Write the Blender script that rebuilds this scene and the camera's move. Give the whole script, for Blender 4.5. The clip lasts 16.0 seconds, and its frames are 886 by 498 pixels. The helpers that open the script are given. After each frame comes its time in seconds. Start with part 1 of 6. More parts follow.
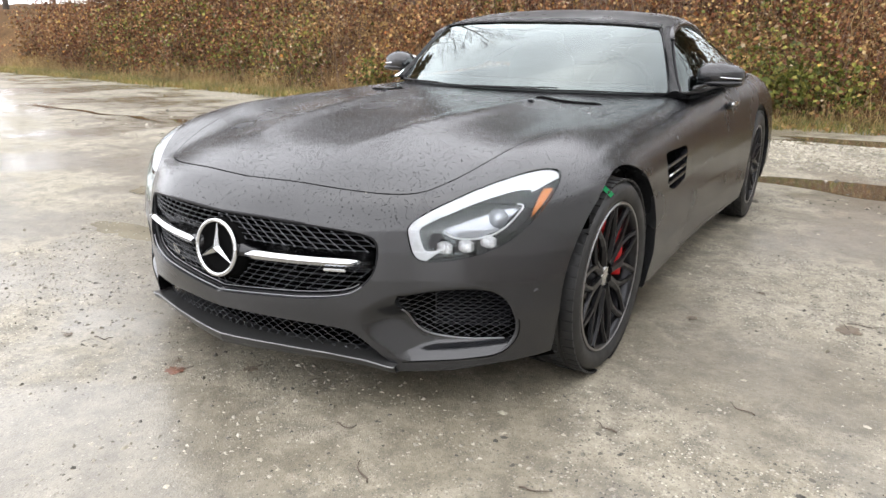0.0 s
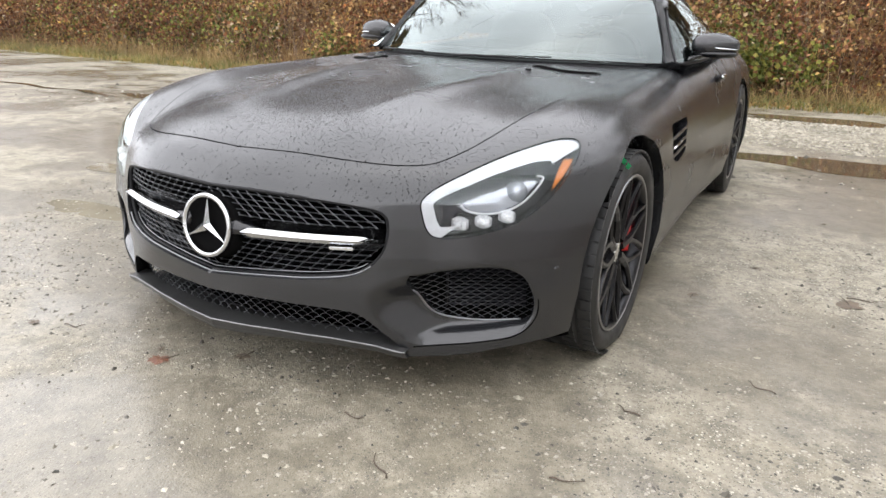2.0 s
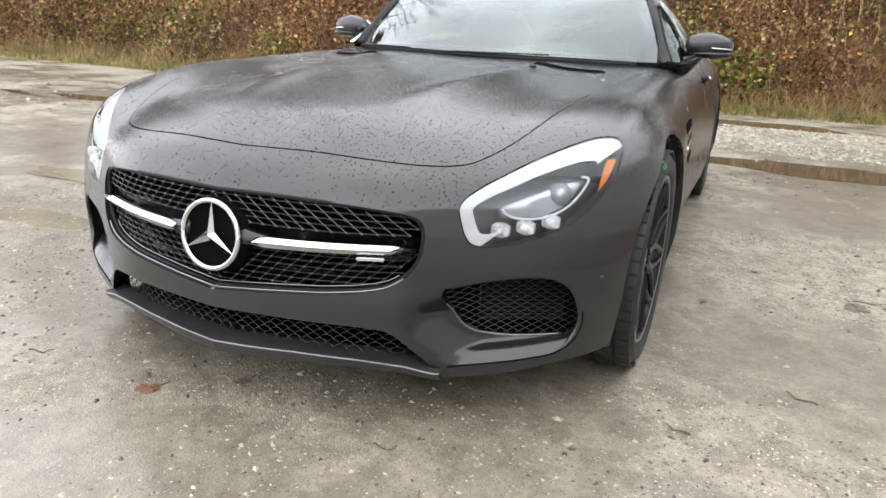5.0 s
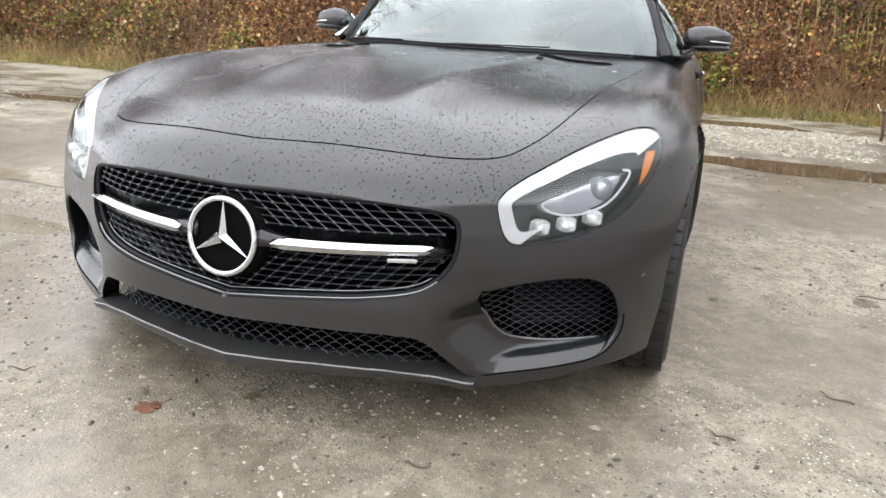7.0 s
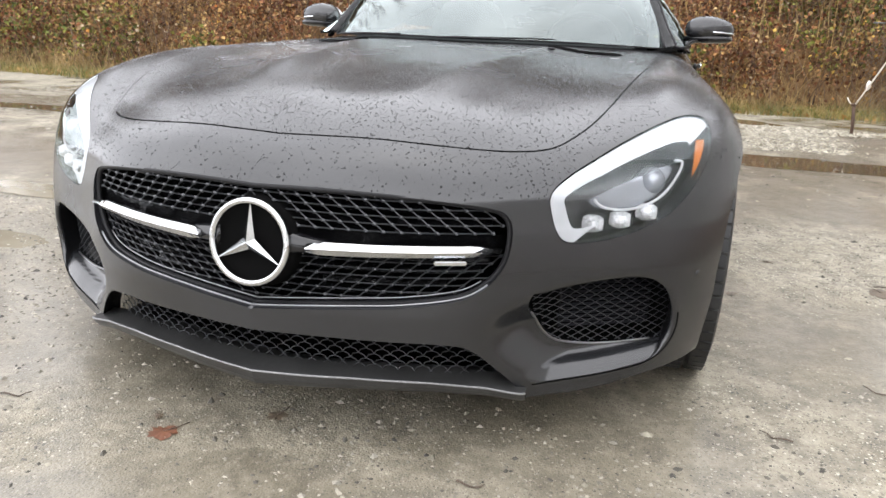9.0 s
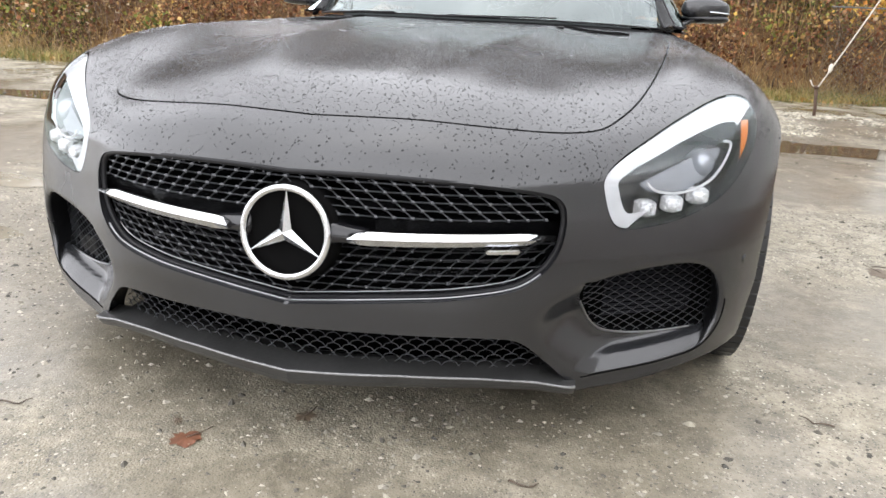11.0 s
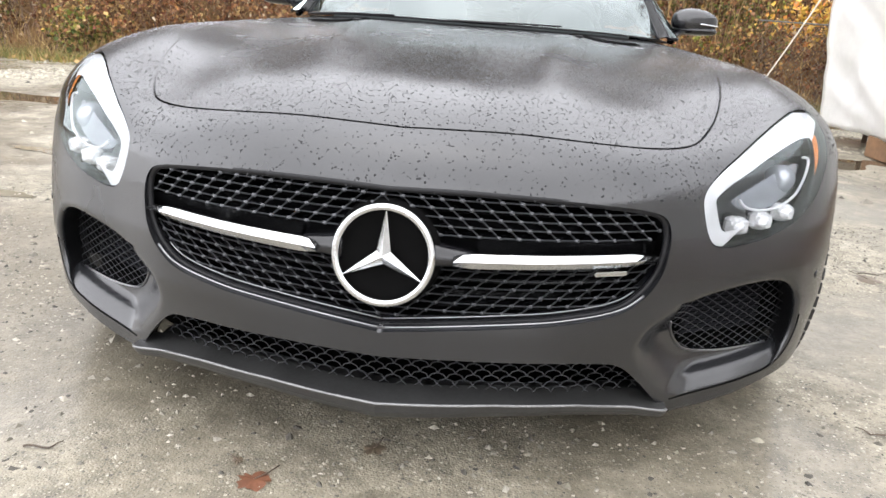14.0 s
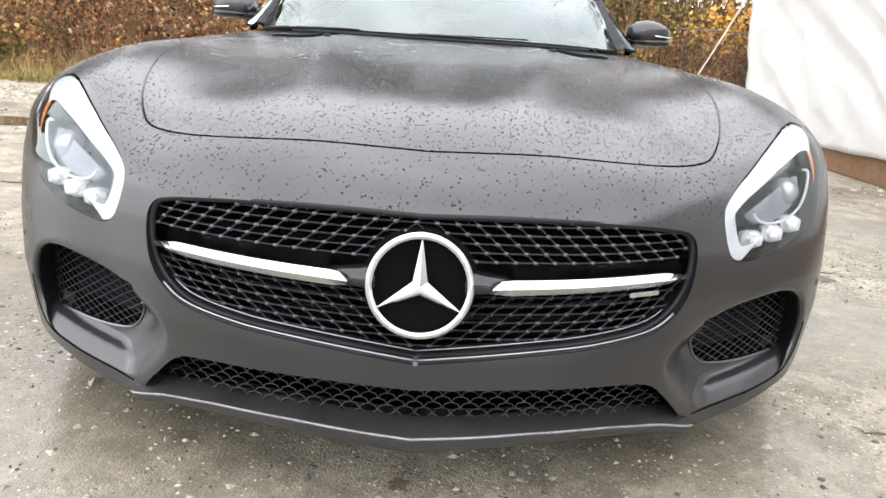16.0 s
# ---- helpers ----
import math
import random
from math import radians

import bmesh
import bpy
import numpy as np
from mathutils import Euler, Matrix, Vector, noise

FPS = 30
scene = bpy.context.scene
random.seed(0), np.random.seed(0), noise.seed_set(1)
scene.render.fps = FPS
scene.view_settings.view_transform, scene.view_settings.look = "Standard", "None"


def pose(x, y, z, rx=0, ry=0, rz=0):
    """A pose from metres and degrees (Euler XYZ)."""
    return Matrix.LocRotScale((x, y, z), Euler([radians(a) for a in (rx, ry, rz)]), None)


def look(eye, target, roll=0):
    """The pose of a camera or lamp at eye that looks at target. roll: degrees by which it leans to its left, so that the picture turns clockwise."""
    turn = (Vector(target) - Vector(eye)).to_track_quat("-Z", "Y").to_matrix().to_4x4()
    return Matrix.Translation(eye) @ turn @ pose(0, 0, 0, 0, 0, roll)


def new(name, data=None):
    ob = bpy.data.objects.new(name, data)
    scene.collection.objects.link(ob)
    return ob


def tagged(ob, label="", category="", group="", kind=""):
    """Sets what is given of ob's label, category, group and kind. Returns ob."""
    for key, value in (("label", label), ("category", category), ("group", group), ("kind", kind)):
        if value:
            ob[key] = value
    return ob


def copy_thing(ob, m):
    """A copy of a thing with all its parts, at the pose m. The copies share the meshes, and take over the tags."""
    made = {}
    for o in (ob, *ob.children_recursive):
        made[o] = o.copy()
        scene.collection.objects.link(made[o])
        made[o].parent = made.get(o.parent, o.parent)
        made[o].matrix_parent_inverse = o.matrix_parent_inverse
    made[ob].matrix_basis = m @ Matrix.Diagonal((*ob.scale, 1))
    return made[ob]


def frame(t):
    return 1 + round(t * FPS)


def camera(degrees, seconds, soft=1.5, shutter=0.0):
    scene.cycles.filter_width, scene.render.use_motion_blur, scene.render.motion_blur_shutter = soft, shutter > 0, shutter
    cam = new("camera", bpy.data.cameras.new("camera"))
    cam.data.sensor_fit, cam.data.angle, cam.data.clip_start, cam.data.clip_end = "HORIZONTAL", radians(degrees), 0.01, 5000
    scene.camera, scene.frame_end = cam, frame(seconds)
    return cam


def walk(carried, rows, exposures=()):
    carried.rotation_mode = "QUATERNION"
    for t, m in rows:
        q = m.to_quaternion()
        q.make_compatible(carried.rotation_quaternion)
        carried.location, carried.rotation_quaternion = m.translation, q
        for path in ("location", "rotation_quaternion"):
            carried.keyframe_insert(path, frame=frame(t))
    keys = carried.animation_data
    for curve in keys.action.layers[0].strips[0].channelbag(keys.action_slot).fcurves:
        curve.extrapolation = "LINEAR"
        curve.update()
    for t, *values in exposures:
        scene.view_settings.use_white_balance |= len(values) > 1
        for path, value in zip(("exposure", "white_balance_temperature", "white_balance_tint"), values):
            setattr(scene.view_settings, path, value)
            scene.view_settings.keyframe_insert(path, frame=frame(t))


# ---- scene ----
EXPOSURES = ((0.0, 0.64), (4.0, 0.64), (8.0, 0.72), (12.0, 0.84), (14.5, 0.96), (16.0, 1.00))
cam = camera(65.45, 16.0)
# seconds, eye, turn (degrees)
ROWS = [
    (0.0, 1.5414, -1.2721, 1.0231, 73.25, -1.41, 31.88),
    (0.5, 1.4935, -1.2620, 1.0081, 72.69, -1.79, 30.73),
    (1.0, 1.4456, -1.2540, 0.9956, 72.23, -2.06, 29.74),
    (1.5, 1.3958, -1.2467, 0.9810, 72.10, -2.17, 28.73),
    (2.0, 1.3442, -1.2411, 0.9714, 71.64, -2.07, 28.15),
    (2.5, 1.2914, -1.2360, 0.9639, 71.65, -1.98, 27.87),
    (3.0, 1.2380, -1.2287, 0.9561, 72.09, -2.10, 26.96),
    (3.5, 1.1932, -1.2213, 0.9482, 72.43, -2.14, 25.70),
    (4.0, 1.1509, -1.2114, 0.9379, 72.48, -2.30, 24.77),
    (6.5, 0.9171, -1.1598, 0.8809, 72.36, -3.43, 20.42),
    (7.0, 0.8694, -1.1452, 0.8672, 72.64, -3.17, 19.56),
    (7.5, 0.8184, -1.1296, 0.8541, 73.11, -3.06, 18.43),
    (8.0, 0.7733, -1.1166, 0.8432, 73.57, -2.91, 17.14),
    (8.5, 0.7281, -1.1064, 0.8344, 73.42, -2.73, 16.64),
    (9.0, 0.6838, -1.0942, 0.8235, 73.01, -2.52, 16.32),
    (11.5, 0.4532, -1.0561, 0.7937, 71.66, -3.11, 11.82),
    (12.0, 0.4020, -1.0517, 0.7878, 71.45, -3.55, 11.16),
    (12.5, 0.3492, -1.0472, 0.7841, 71.58, -3.96, 10.16),
    (13.0, 0.2965, -1.0426, 0.7819, 71.87, -4.01, 9.11),
    (13.5, 0.2391, -1.0400, 0.7847, 72.07, -3.98, 8.17),
    (14.0, 0.1872, -1.0327, 0.7896, 72.49, -4.22, 6.43),
    (14.5, 0.1418, -1.0264, 0.7929, 73.15, -4.20, 4.15),
    (15.0, 0.0962, -1.0175, 0.7954, 73.42, -4.22, 2.33),
    (15.5, 0.0541, -1.0094, 0.7985, 73.54, -4.10, 0.98),
    (16.0, 0.0144, -0.9983, 0.7981, 73.56, -3.81, 0.14),
]
walk(cam, [(t, pose(x, y, z, rx, ry, rz)) for t, x, y, z, rx, ry, rz in ROWS], EXPOSURES)

# ---- world and light: a bright overcast sky ----
world = bpy.data.worlds.new("overcast")
scene.world = world
world.use_nodes = True
wn, wl = world.node_tree.nodes, world.node_tree.links
wn.clear()
sky = wn.new("ShaderNodeTexSky")
sky.sky_type, sky.sun_disc = "NISHITA", False
sky.sun_elevation, sky.sun_rotation = radians(80), radians(350)
sky.air_density, sky.dust_density, sky.ozone_density = 1.0, 4.0, 1.0
pale = wn.new("ShaderNodeHueSaturation")
pale.inputs["Saturation"].default_value = 0.22
cloud = wn.new("ShaderNodeTexNoise")
cloud.inputs["Scale"].default_value, cloud.inputs["Detail"].default_value = 2.2, 5.0
ramp = wn.new("ShaderNodeMapRange")
ramp.inputs["From Min"].default_value, ramp.inputs["From Max"].default_value = 0.3, 0.7
ramp.inputs["To Min"].default_value, ramp.inputs["To Max"].default_value = 0.75, 1.2
gain = wn.new("ShaderNodeMixRGB")
gain.blend_type = "MULTIPLY"
gain.inputs[0].default_value = 1.0
back = wn.new("ShaderNodeBackground")
back.inputs["Strength"].default_value = 0.162
out = wn.new("ShaderNodeOutputWorld")
coord = wn.new("ShaderNodeTexCoord")
wl.new(coord.outputs["Generated"], cloud.inputs["Vector"])
wl.new(cloud.outputs["Fac"], ramp.inputs["Value"])
wl.new(sky.outputs[0], pale.inputs["Color"])
deck = wn.new("ShaderNodeMixRGB")
deck.inputs[0].default_value = 0.92
deck.inputs[2].default_value = (5.98, 6.00, 6.32, 1)
wl.new(pale.outputs[0], deck.inputs[1])
wl.new(deck.outputs[0], gain.inputs[1])
wl.new(ramp.outputs[0], gain.inputs[2])
# an even overcast dome
sep = wn.new("ShaderNodeSeparateXYZ")
dome = wn.new("ShaderNodeMapRange")
dome.inputs["From Min"].default_value, dome.inputs["From Max"].default_value = 0.0, 1.0
dome.inputs["To Min"].default_value, dome.inputs["To Max"].default_value = 2.35, 2.15
lift = wn.new("ShaderNodeMixRGB")
lift.blend_type = "MULTIPLY"
lift.inputs[0].default_value = 1.0
wl.new(coord.outputs["Generated"], sep.inputs[0])
bend = wn.new("ShaderNodeMath")
bend.operation = "POWER"
bend.use_clamp = True
bend.inputs[1].default_value = 1.35
wl.new(sep.outputs["Z"], bend.inputs[0])
wl.new(bend.outputs[0], dome.inputs["Value"])
wl.new(gain.outputs[0], lift.inputs[1])
wl.new(dome.outputs[0], lift.inputs[2])
wl.new(lift.outputs[0], back.inputs["Color"])
wl.new(back.outputs[0], out.inputs["Surface"])
sun_data = bpy.data.lights.new("sun", "SUN")
sun_data.energy, sun_data.angle, sun_data.color = 0.7, radians(120), (1.0, 0.97, 0.93)
sun = new("sun", sun_data)
sun.matrix_world = look((-0.9, -8.0, 8.0), (0, 0, 0))


# ---- materials ----
def material(name):
    m = bpy.data.materials.new(name)
    m.use_nodes = True
    return m, m.node_tree.nodes, m.node_tree.links, m.node_tree.nodes["Principled BSDF"]


def plain(name, colour, rough=0.5, metal=0.0, grain=0.0, scale=60.0, bump=0.0, coat=0.0, spread=0.0, emit=0.0):
    """A material with two scales of variation in colour and gloss, and a fine relief."""
    m, n, l, b = material(name)
    b.inputs["Base Color"].default_value = (*colour, 1)
    b.inputs["Roughness"].default_value = rough
    b.inputs["Metallic"].default_value = metal
    b.inputs["Coat Weight"].default_value = coat
    if emit:
        b.inputs["Emission Color"].default_value = (1, 1, 1, 1)
        b.inputs["Emission Strength"].default_value = emit
    if grain or bump:
        co = n.new("ShaderNodeTexCoord")
        fine, broad = n.new("ShaderNodeTexNoise"), n.new("ShaderNodeTexNoise")
        fine.inputs["Scale"].default_value, broad.inputs["Scale"].default_value = scale, scale / 9
        fine.inputs["Detail"].default_value = broad.inputs["Detail"].default_value = 4
        add = n.new("ShaderNodeMath")
        add.operation = "ADD"
        l.new(co.outputs["Object"], fine.inputs["Vector"])
        l.new(co.outputs["Object"], broad.inputs["Vector"])
        l.new(fine.outputs["Fac"], add.inputs[0])
        l.new(broad.outputs["Fac"], add.inputs[1])
        rng = n.new("ShaderNodeMapRange")
        rng.inputs["From Min"].default_value, rng.inputs["From Max"].default_value = 0.6, 1.4
        rng.inputs["To Min"].default_value, rng.inputs["To Max"].default_value = 1 - grain, 1 + grain
        mul = n.new("ShaderNodeMixRGB")
        mul.blend_type = "MULTIPLY"
        mul.inputs[0].default_value = 1
        mul.inputs[1].default_value = (*colour, 1)
        l.new(add.outputs[0], rng.inputs["Value"])
        l.new(rng.outputs[0], mul.inputs[2])
        l.new(mul.outputs[0], b.inputs["Base Color"])
        if bump:
            bp = n.new("ShaderNodeBump")
            bp.inputs["Strength"].default_value, bp.inputs["Distance"].default_value = 0.6, bump
            l.new(fine.outputs["Fac"], bp.inputs["Height"])
            l.new(bp.outputs[0], b.inputs["Normal"])
        if spread:
            rr = n.new("ShaderNodeMapRange")
            rr.inputs["From Min"].default_value, rr.inputs["From Max"].default_value = 0.35, 0.65
            rr.inputs["To Min"].default_value, rr.inputs["To Max"].default_value = rough - spread, rough + spread
            l.new(broad.outputs["Fac"], rr.inputs["Value"])
            l.new(rr.outputs[0], b.inputs["Roughness"])
    return m


PAINT = plain("matte_graphite_paint", (0.0125, 0.0130, 0.0145), 0.25, 0.0, 0.15, 30, 0.0, 0.0, 0.03)
PAINT.node_tree.nodes["Principled BSDF"].inputs["Specular IOR Level"].default_value = 0.68
DARK = plain("black_plastic", (0.010, 0.010, 0.011), 0.45, 0, 0.3, 90, 0.0004)
GLOSS = plain("gloss_black", (0.006, 0.006, 0.007), 0.16, 0, 0.2, 40)
# near-black: holds the shade inside openings in its colour; also the emblem's plate
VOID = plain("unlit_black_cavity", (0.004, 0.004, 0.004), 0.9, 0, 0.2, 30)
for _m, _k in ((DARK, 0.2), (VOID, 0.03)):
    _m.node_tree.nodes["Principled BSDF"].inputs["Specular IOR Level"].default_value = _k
CHROME = plain("satin_chrome", (0.56, 0.57, 0.58), 0.16, 1.0, 0.06, 80)
RUBBER = plain("tyre_rubber", (0.012, 0.012, 0.012), 0.55, 0, 0.35, 70, 0.0006, 0, 0.12)
RIM = plain("dark_rim_metal", (0.022, 0.022, 0.024), 0.3, 0.7, 0.2, 60)
EDGE = plain("machined_rim_edge", (0.30, 0.30, 0.31), 0.3, 1.0, 0.1, 90)
RED = plain("red_caliper_paint", (0.62, 0.012, 0.015), 0.35, 0, 0.15, 60)
STEEL = plain("brake_disc_steel", (0.25, 0.25, 0.26), 0.35, 1.0, 0.2, 120)


# ---- helpers for shapes ----
def part(name, bm, material, parent=None, label="", smooth=True):
    me = bpy.data.meshes.new(name)
    bm.to_mesh(me)
    bm.free()
    if smooth:
        me.polygons.foreach_set("use_smooth", [True] * len(me.polygons))
    for m in material if isinstance(material, (list, tuple)) else (material,):
        me.materials.append(m)
    ob = new(name, me)
    if parent:
        ob.parent = parent
    if label:
        tagged(ob, label)
    return ob


def from_arrays(name, verts, faces, material, parent=None, label="", smooth=True):
    me = bpy.data.meshes.new(name)
    me.from_pydata([tuple(v) for v in verts], [], [tuple(f) for f in faces])
    me.validate()
    if smooth:
        me.polygons.foreach_set("use_smooth", [True] * len(me.polygons))
    me.materials.append(material)
    ob = new(name, me)
    if parent:
        ob.parent = parent
    if label:
        tagged(ob, label)
    return ob


def thing(name, label, category, at=(0, 0, 0), group=""):
    ob = new(name)
    ob.location = at
    ob.empty_display_size = 0.1
    return tagged(ob, label, category, group)


def cubic(xs, ys, q):
    """Natural cubic spline through (xs, ys) at q."""
    xs, ys, q = np.asarray(xs, float), np.asarray(ys, float), np.asarray(q, float)
    n = len(xs)
    h = np.diff(xs)
    A, r = np.eye(n), np.zeros((n,) + ys.shape[1:])
    for i in range(1, n - 1):
        A[i, i - 1:i + 2] = h[i - 1], 2 * (h[i - 1] + h[i]), h[i]
        r[i] = 6 * ((ys[i + 1] - ys[i]) / h[i] - (ys[i] - ys[i - 1]) / h[i - 1])
    m = np.linalg.solve(A, r)
    i = np.clip(np.searchsorted(xs, q) - 1, 0, n - 2)
    a, b, hh = xs[i + 1] - q, q - xs[i], h[i]
    if ys.ndim > 1:
        a, b, hh = a[:, None], b[:, None], hh[:, None]
    return (m[i] * a ** 3 + m[i + 1] * b ** 3) / (6 * hh) + (ys[i] / hh - m[i] * hh / 6) * a + (ys[i + 1] / hh - m[i + 1] * hh / 6) * b


def curve(points, n=80, closed=False):
    """A smooth line through the points (centripetal Catmull-Rom), n samples."""
    p = np.asarray(points, float)
    p = np.vstack([p[-1:], p, p[:2]]) if closed else np.vstack([2 * p[0] - p[1], p, 2 * p[-1] - p[-2]])
    k = len(p) - 3
    res = []
    for s in np.linspace(0, k, n, endpoint=not closed):
        i = min(int(s), k - 1)
        p0, p1, p2, p3 = p[i:i + 4]
        t0, t1 = 0.0, max(np.linalg.norm(p1 - p0), 1e-6) ** 0.5
        t2 = t1 + max(np.linalg.norm(p2 - p1), 1e-6) ** 0.5
        t3 = t2 + max(np.linalg.norm(p3 - p2), 1e-6) ** 0.5
        t = t1 + (s - i) * (t2 - t1)
        a1 = (t1 - t) / (t1 - t0) * p0 + (t - t0) / (t1 - t0) * p1
        a2 = (t2 - t) / (t2 - t1) * p1 + (t - t1) / (t2 - t1) * p2
        a3 = (t3 - t) / (t3 - t2) * p2 + (t - t2) / (t3 - t2) * p3
        b1 = (t2 - t) / (t2 - t0) * a1 + (t - t0) / (t2 - t0) * a2
        b2 = (t3 - t) / (t3 - t1) * a2 + (t - t1) / (t3 - t1) * a3
        res.append((t2 - t) / (t2 - t1) * b1 + (t - t1) / (t2 - t1) * b2)
    return np.array(res)


def outline_field(poly, a, b):
    """Signed distance (outside positive) of the points (a, b) to a closed outline."""
    poly, a, b = np.asarray(poly), np.asarray(a, float), np.asarray(b, float)
    best, inside = np.full(a.shape, 1e9), np.zeros(a.shape, bool)
    for p, q in zip(poly, np.roll(poly, -1, 0)):
        d = q - p
        t = np.clip(((a - p[0]) * d[0] + (b - p[1]) * d[1]) / max(d @ d, 1e-12), 0, 1)
        best = np.minimum(best, (a - p[0] - t * d[0]) ** 2 + (b - p[1] - t * d[1]) ** 2)
        cross = (p[1] > b) != (q[1] > b)
        if abs(d[1]) > 1e-12:
            inside ^= cross & (a < d[0] * (b - p[1]) / d[1] + p[0])
    return np.where(inside, -1, 1) * np.sqrt(best)


def smax(a, b, k):
    h = np.clip(0.5 + 0.5 * (a - b) / k, 0, 1)
    return b + (a - b) * h + k * h * (1 - h)


def smooth01(a, b, v):
    t = np.clip((v - a) / (b - a), 0, 1)
    return t * t * (3 - 2 * t)


class Lookup:
    """A smooth function of two values, tabulated finely once."""

    def __init__(self, u, v, z):
        self.u0, self.v0, self.du, self.dv = u[0], v[0], u[1] - u[0], v[1] - v[0]
        self.z = z

    def __call__(self, u, v):
        i = np.clip((u - self.u0) / self.du, 0, self.z.shape[0] - 1.001)
        j = np.clip((v - self.v0) / self.dv, 0, self.z.shape[1] - 1.001)
        a, b = i.astype(int), j.astype(int)
        s, t = i - a, j - b
        z = self.z
        return (z[a, b] * (1 - s) + z[a + 1, b] * s) * (1 - t) + (z[a, b + 1] * (1 - s) + z[a + 1, b + 1] * s) * t


# ---- the car's form: nose at y = 0, tail towards +y, left side at +x ----
TOP_X = (0.0, 0.2, 0.4, 0.55, 0.70, 0.82, 0.95)
TOP = {
    0.00: (0.560, 0.552, 0.520, 0.490, 0.470, 0.45, 0.42),
    0.15: (0.640, 0.634, 0.596, 0.560, 0.540, 0.51, 0.48),
    0.30: (0.694, 0.689, 0.659, 0.627, 0.612, 0.58, 0.54),
    0.45: (0.721, 0.718, 0.697, 0.679, 0.676, 0.645, 0.59),
    0.60: (0.742, 0.740, 0.727, 0.717, 0.722, 0.695, 0.63),
    0.80: (0.763, 0.762, 0.753, 0.744, 0.754, 0.733, 0.66),
    1.10: (0.785, 0.785, 0.778, 0.768, 0.772, 0.752, 0.68),
    1.50: (0.808, 0.807, 0.801, 0.792, 0.790, 0.770, 0.70),
    1.90: (0.828, 0.827, 0.821, 0.812, 0.806, 0.787, 0.73),
    2.40: (0.840, 0.840, 0.836, 0.832, 0.828, 0.812, 0.76),
    3.00: (0.870, 0.870, 0.868, 0.866, 0.862, 0.850, 0.79),
    3.50: (0.900, 0.900, 0.895, 0.890, 0.884, 0.868, 0.80),
    4.10: (0.905, 0.900, 0.890, 0.880, 0.862, 0.840, 0.77),
    4.70: (0.860, 0.855, 0.845, 0.830, 0.800, 0.770, 0.70),
}
_gx, _gy = np.linspace(0, 1.1, 111), np.linspace(-0.1, 4.8, 491)
_rows = np.array([cubic(TOP_X, r, np.minimum(_gx, 1.0)) for r in TOP.values()])
_top = cubic(list(TOP), _rows, np.clip(_gy, 0, 4.7)).T
# two long swells in the hood and a shallow valley between them
_UX, _UY = np.meshgrid(_gx, _gy, indexing="ij")
_swell = np.exp(-((_UX - np.interp(_UY, (0.2, 1.6), (0.20, 0.37))) / 0.065) ** 2) * smooth01(0.22, 0.75, _UY) * smooth01(1.75, 1.3, _UY)
top_height = Lookup(_gx, _gy, _top + 0.0125 * _swell)

PLAN = curve([(0, 0), (0.12, 0.008), (0.28, 0.040), (0.42, 0.098), (0.57, 0.192), (0.70, 0.268), (0.79, 0.338), (0.862, 0.43), (0.922, 0.56),
              (0.950, 0.70), (0.957, 0.85), (0.945, 1.1), (0.932, 1.6), (0.928, 2.2), (0.944, 2.8), (0.966, 3.43), (0.94, 4.1), (0.86, 4.36), (0.6, 4.5), (0, 4.55)], 240)
_px, _py = np.linspace(-0.1, 1.3, 141), np.linspace(-0.4, 4.9, 531)
_GX, _GY = np.meshgrid(_px, _py, indexing="ij")
plan_field = Lookup(_px, _py, outline_field(np.vstack([PLAN, [(-3, 4.55), (-3, 0)]]), _GX, _GY))


def section(y, z):
    """How far the skin stands out of the plan's line at each height, on the front and on the flank."""
    front = np.interp(z, (0.10, 0.20, 0.26, 0.32, 0.40, 0.48, 0.54, 0.60, 0.70), (-0.015, -0.004, 0.0, 0.004, 0.0, -0.010, -0.022, -0.045, -0.09))
    flank = np.interp(z, (0.10, 0.18, 0.30, 0.42, 0.52, 0.60, 0.68, 0.76, 0.85), (-0.06, -0.022, -0.002, 0.0, -0.006, -0.016, -0.032, -0.056, -0.10))
    w = smooth01(0.25, 0.75, y)
    return front * (1 - w) + flank * w


# outline of the air intake's recess, seen from the front (x, z): rolled lip above and outside, groove below, soft inner flank
FLANK = curve([(0.521, 0.156), (0.474, 0.203), (0.440, 0.245), (0.428, 0.285), (0.450, 0.328), (0.500, 0.356)], 30)
RECESS = np.vstack([FLANK, curve([(0.500, 0.356), (0.550, 0.372), (0.597, 0.382), (0.650, 0.390), (0.705, 0.393), (0.746, 0.384), (0.777, 0.360), (0.796, 0.320), (0.803, 0.275), (0.797, 0.237),
                                  (0.779, 0.207), (0.752, 0.188), (0.695, 0.176), (0.633, 0.167), (0.576, 0.161), (0.521, 0.156)], 90)[1:-1]])
_ox, _oz = np.linspace(0.3, 1.1, 161), np.linspace(0.0, 0.6, 121)
_OX, _OZ = np.meshgrid(_ox, _oz, indexing="ij")
recess_field = Lookup(_ox, _oz, outline_field(RECESS, _OX, _OZ))
flank_field = Lookup(_ox, _oz, np.min([np.hypot(_OX - a, _OZ - b) for a, b in FLANK], axis=0))


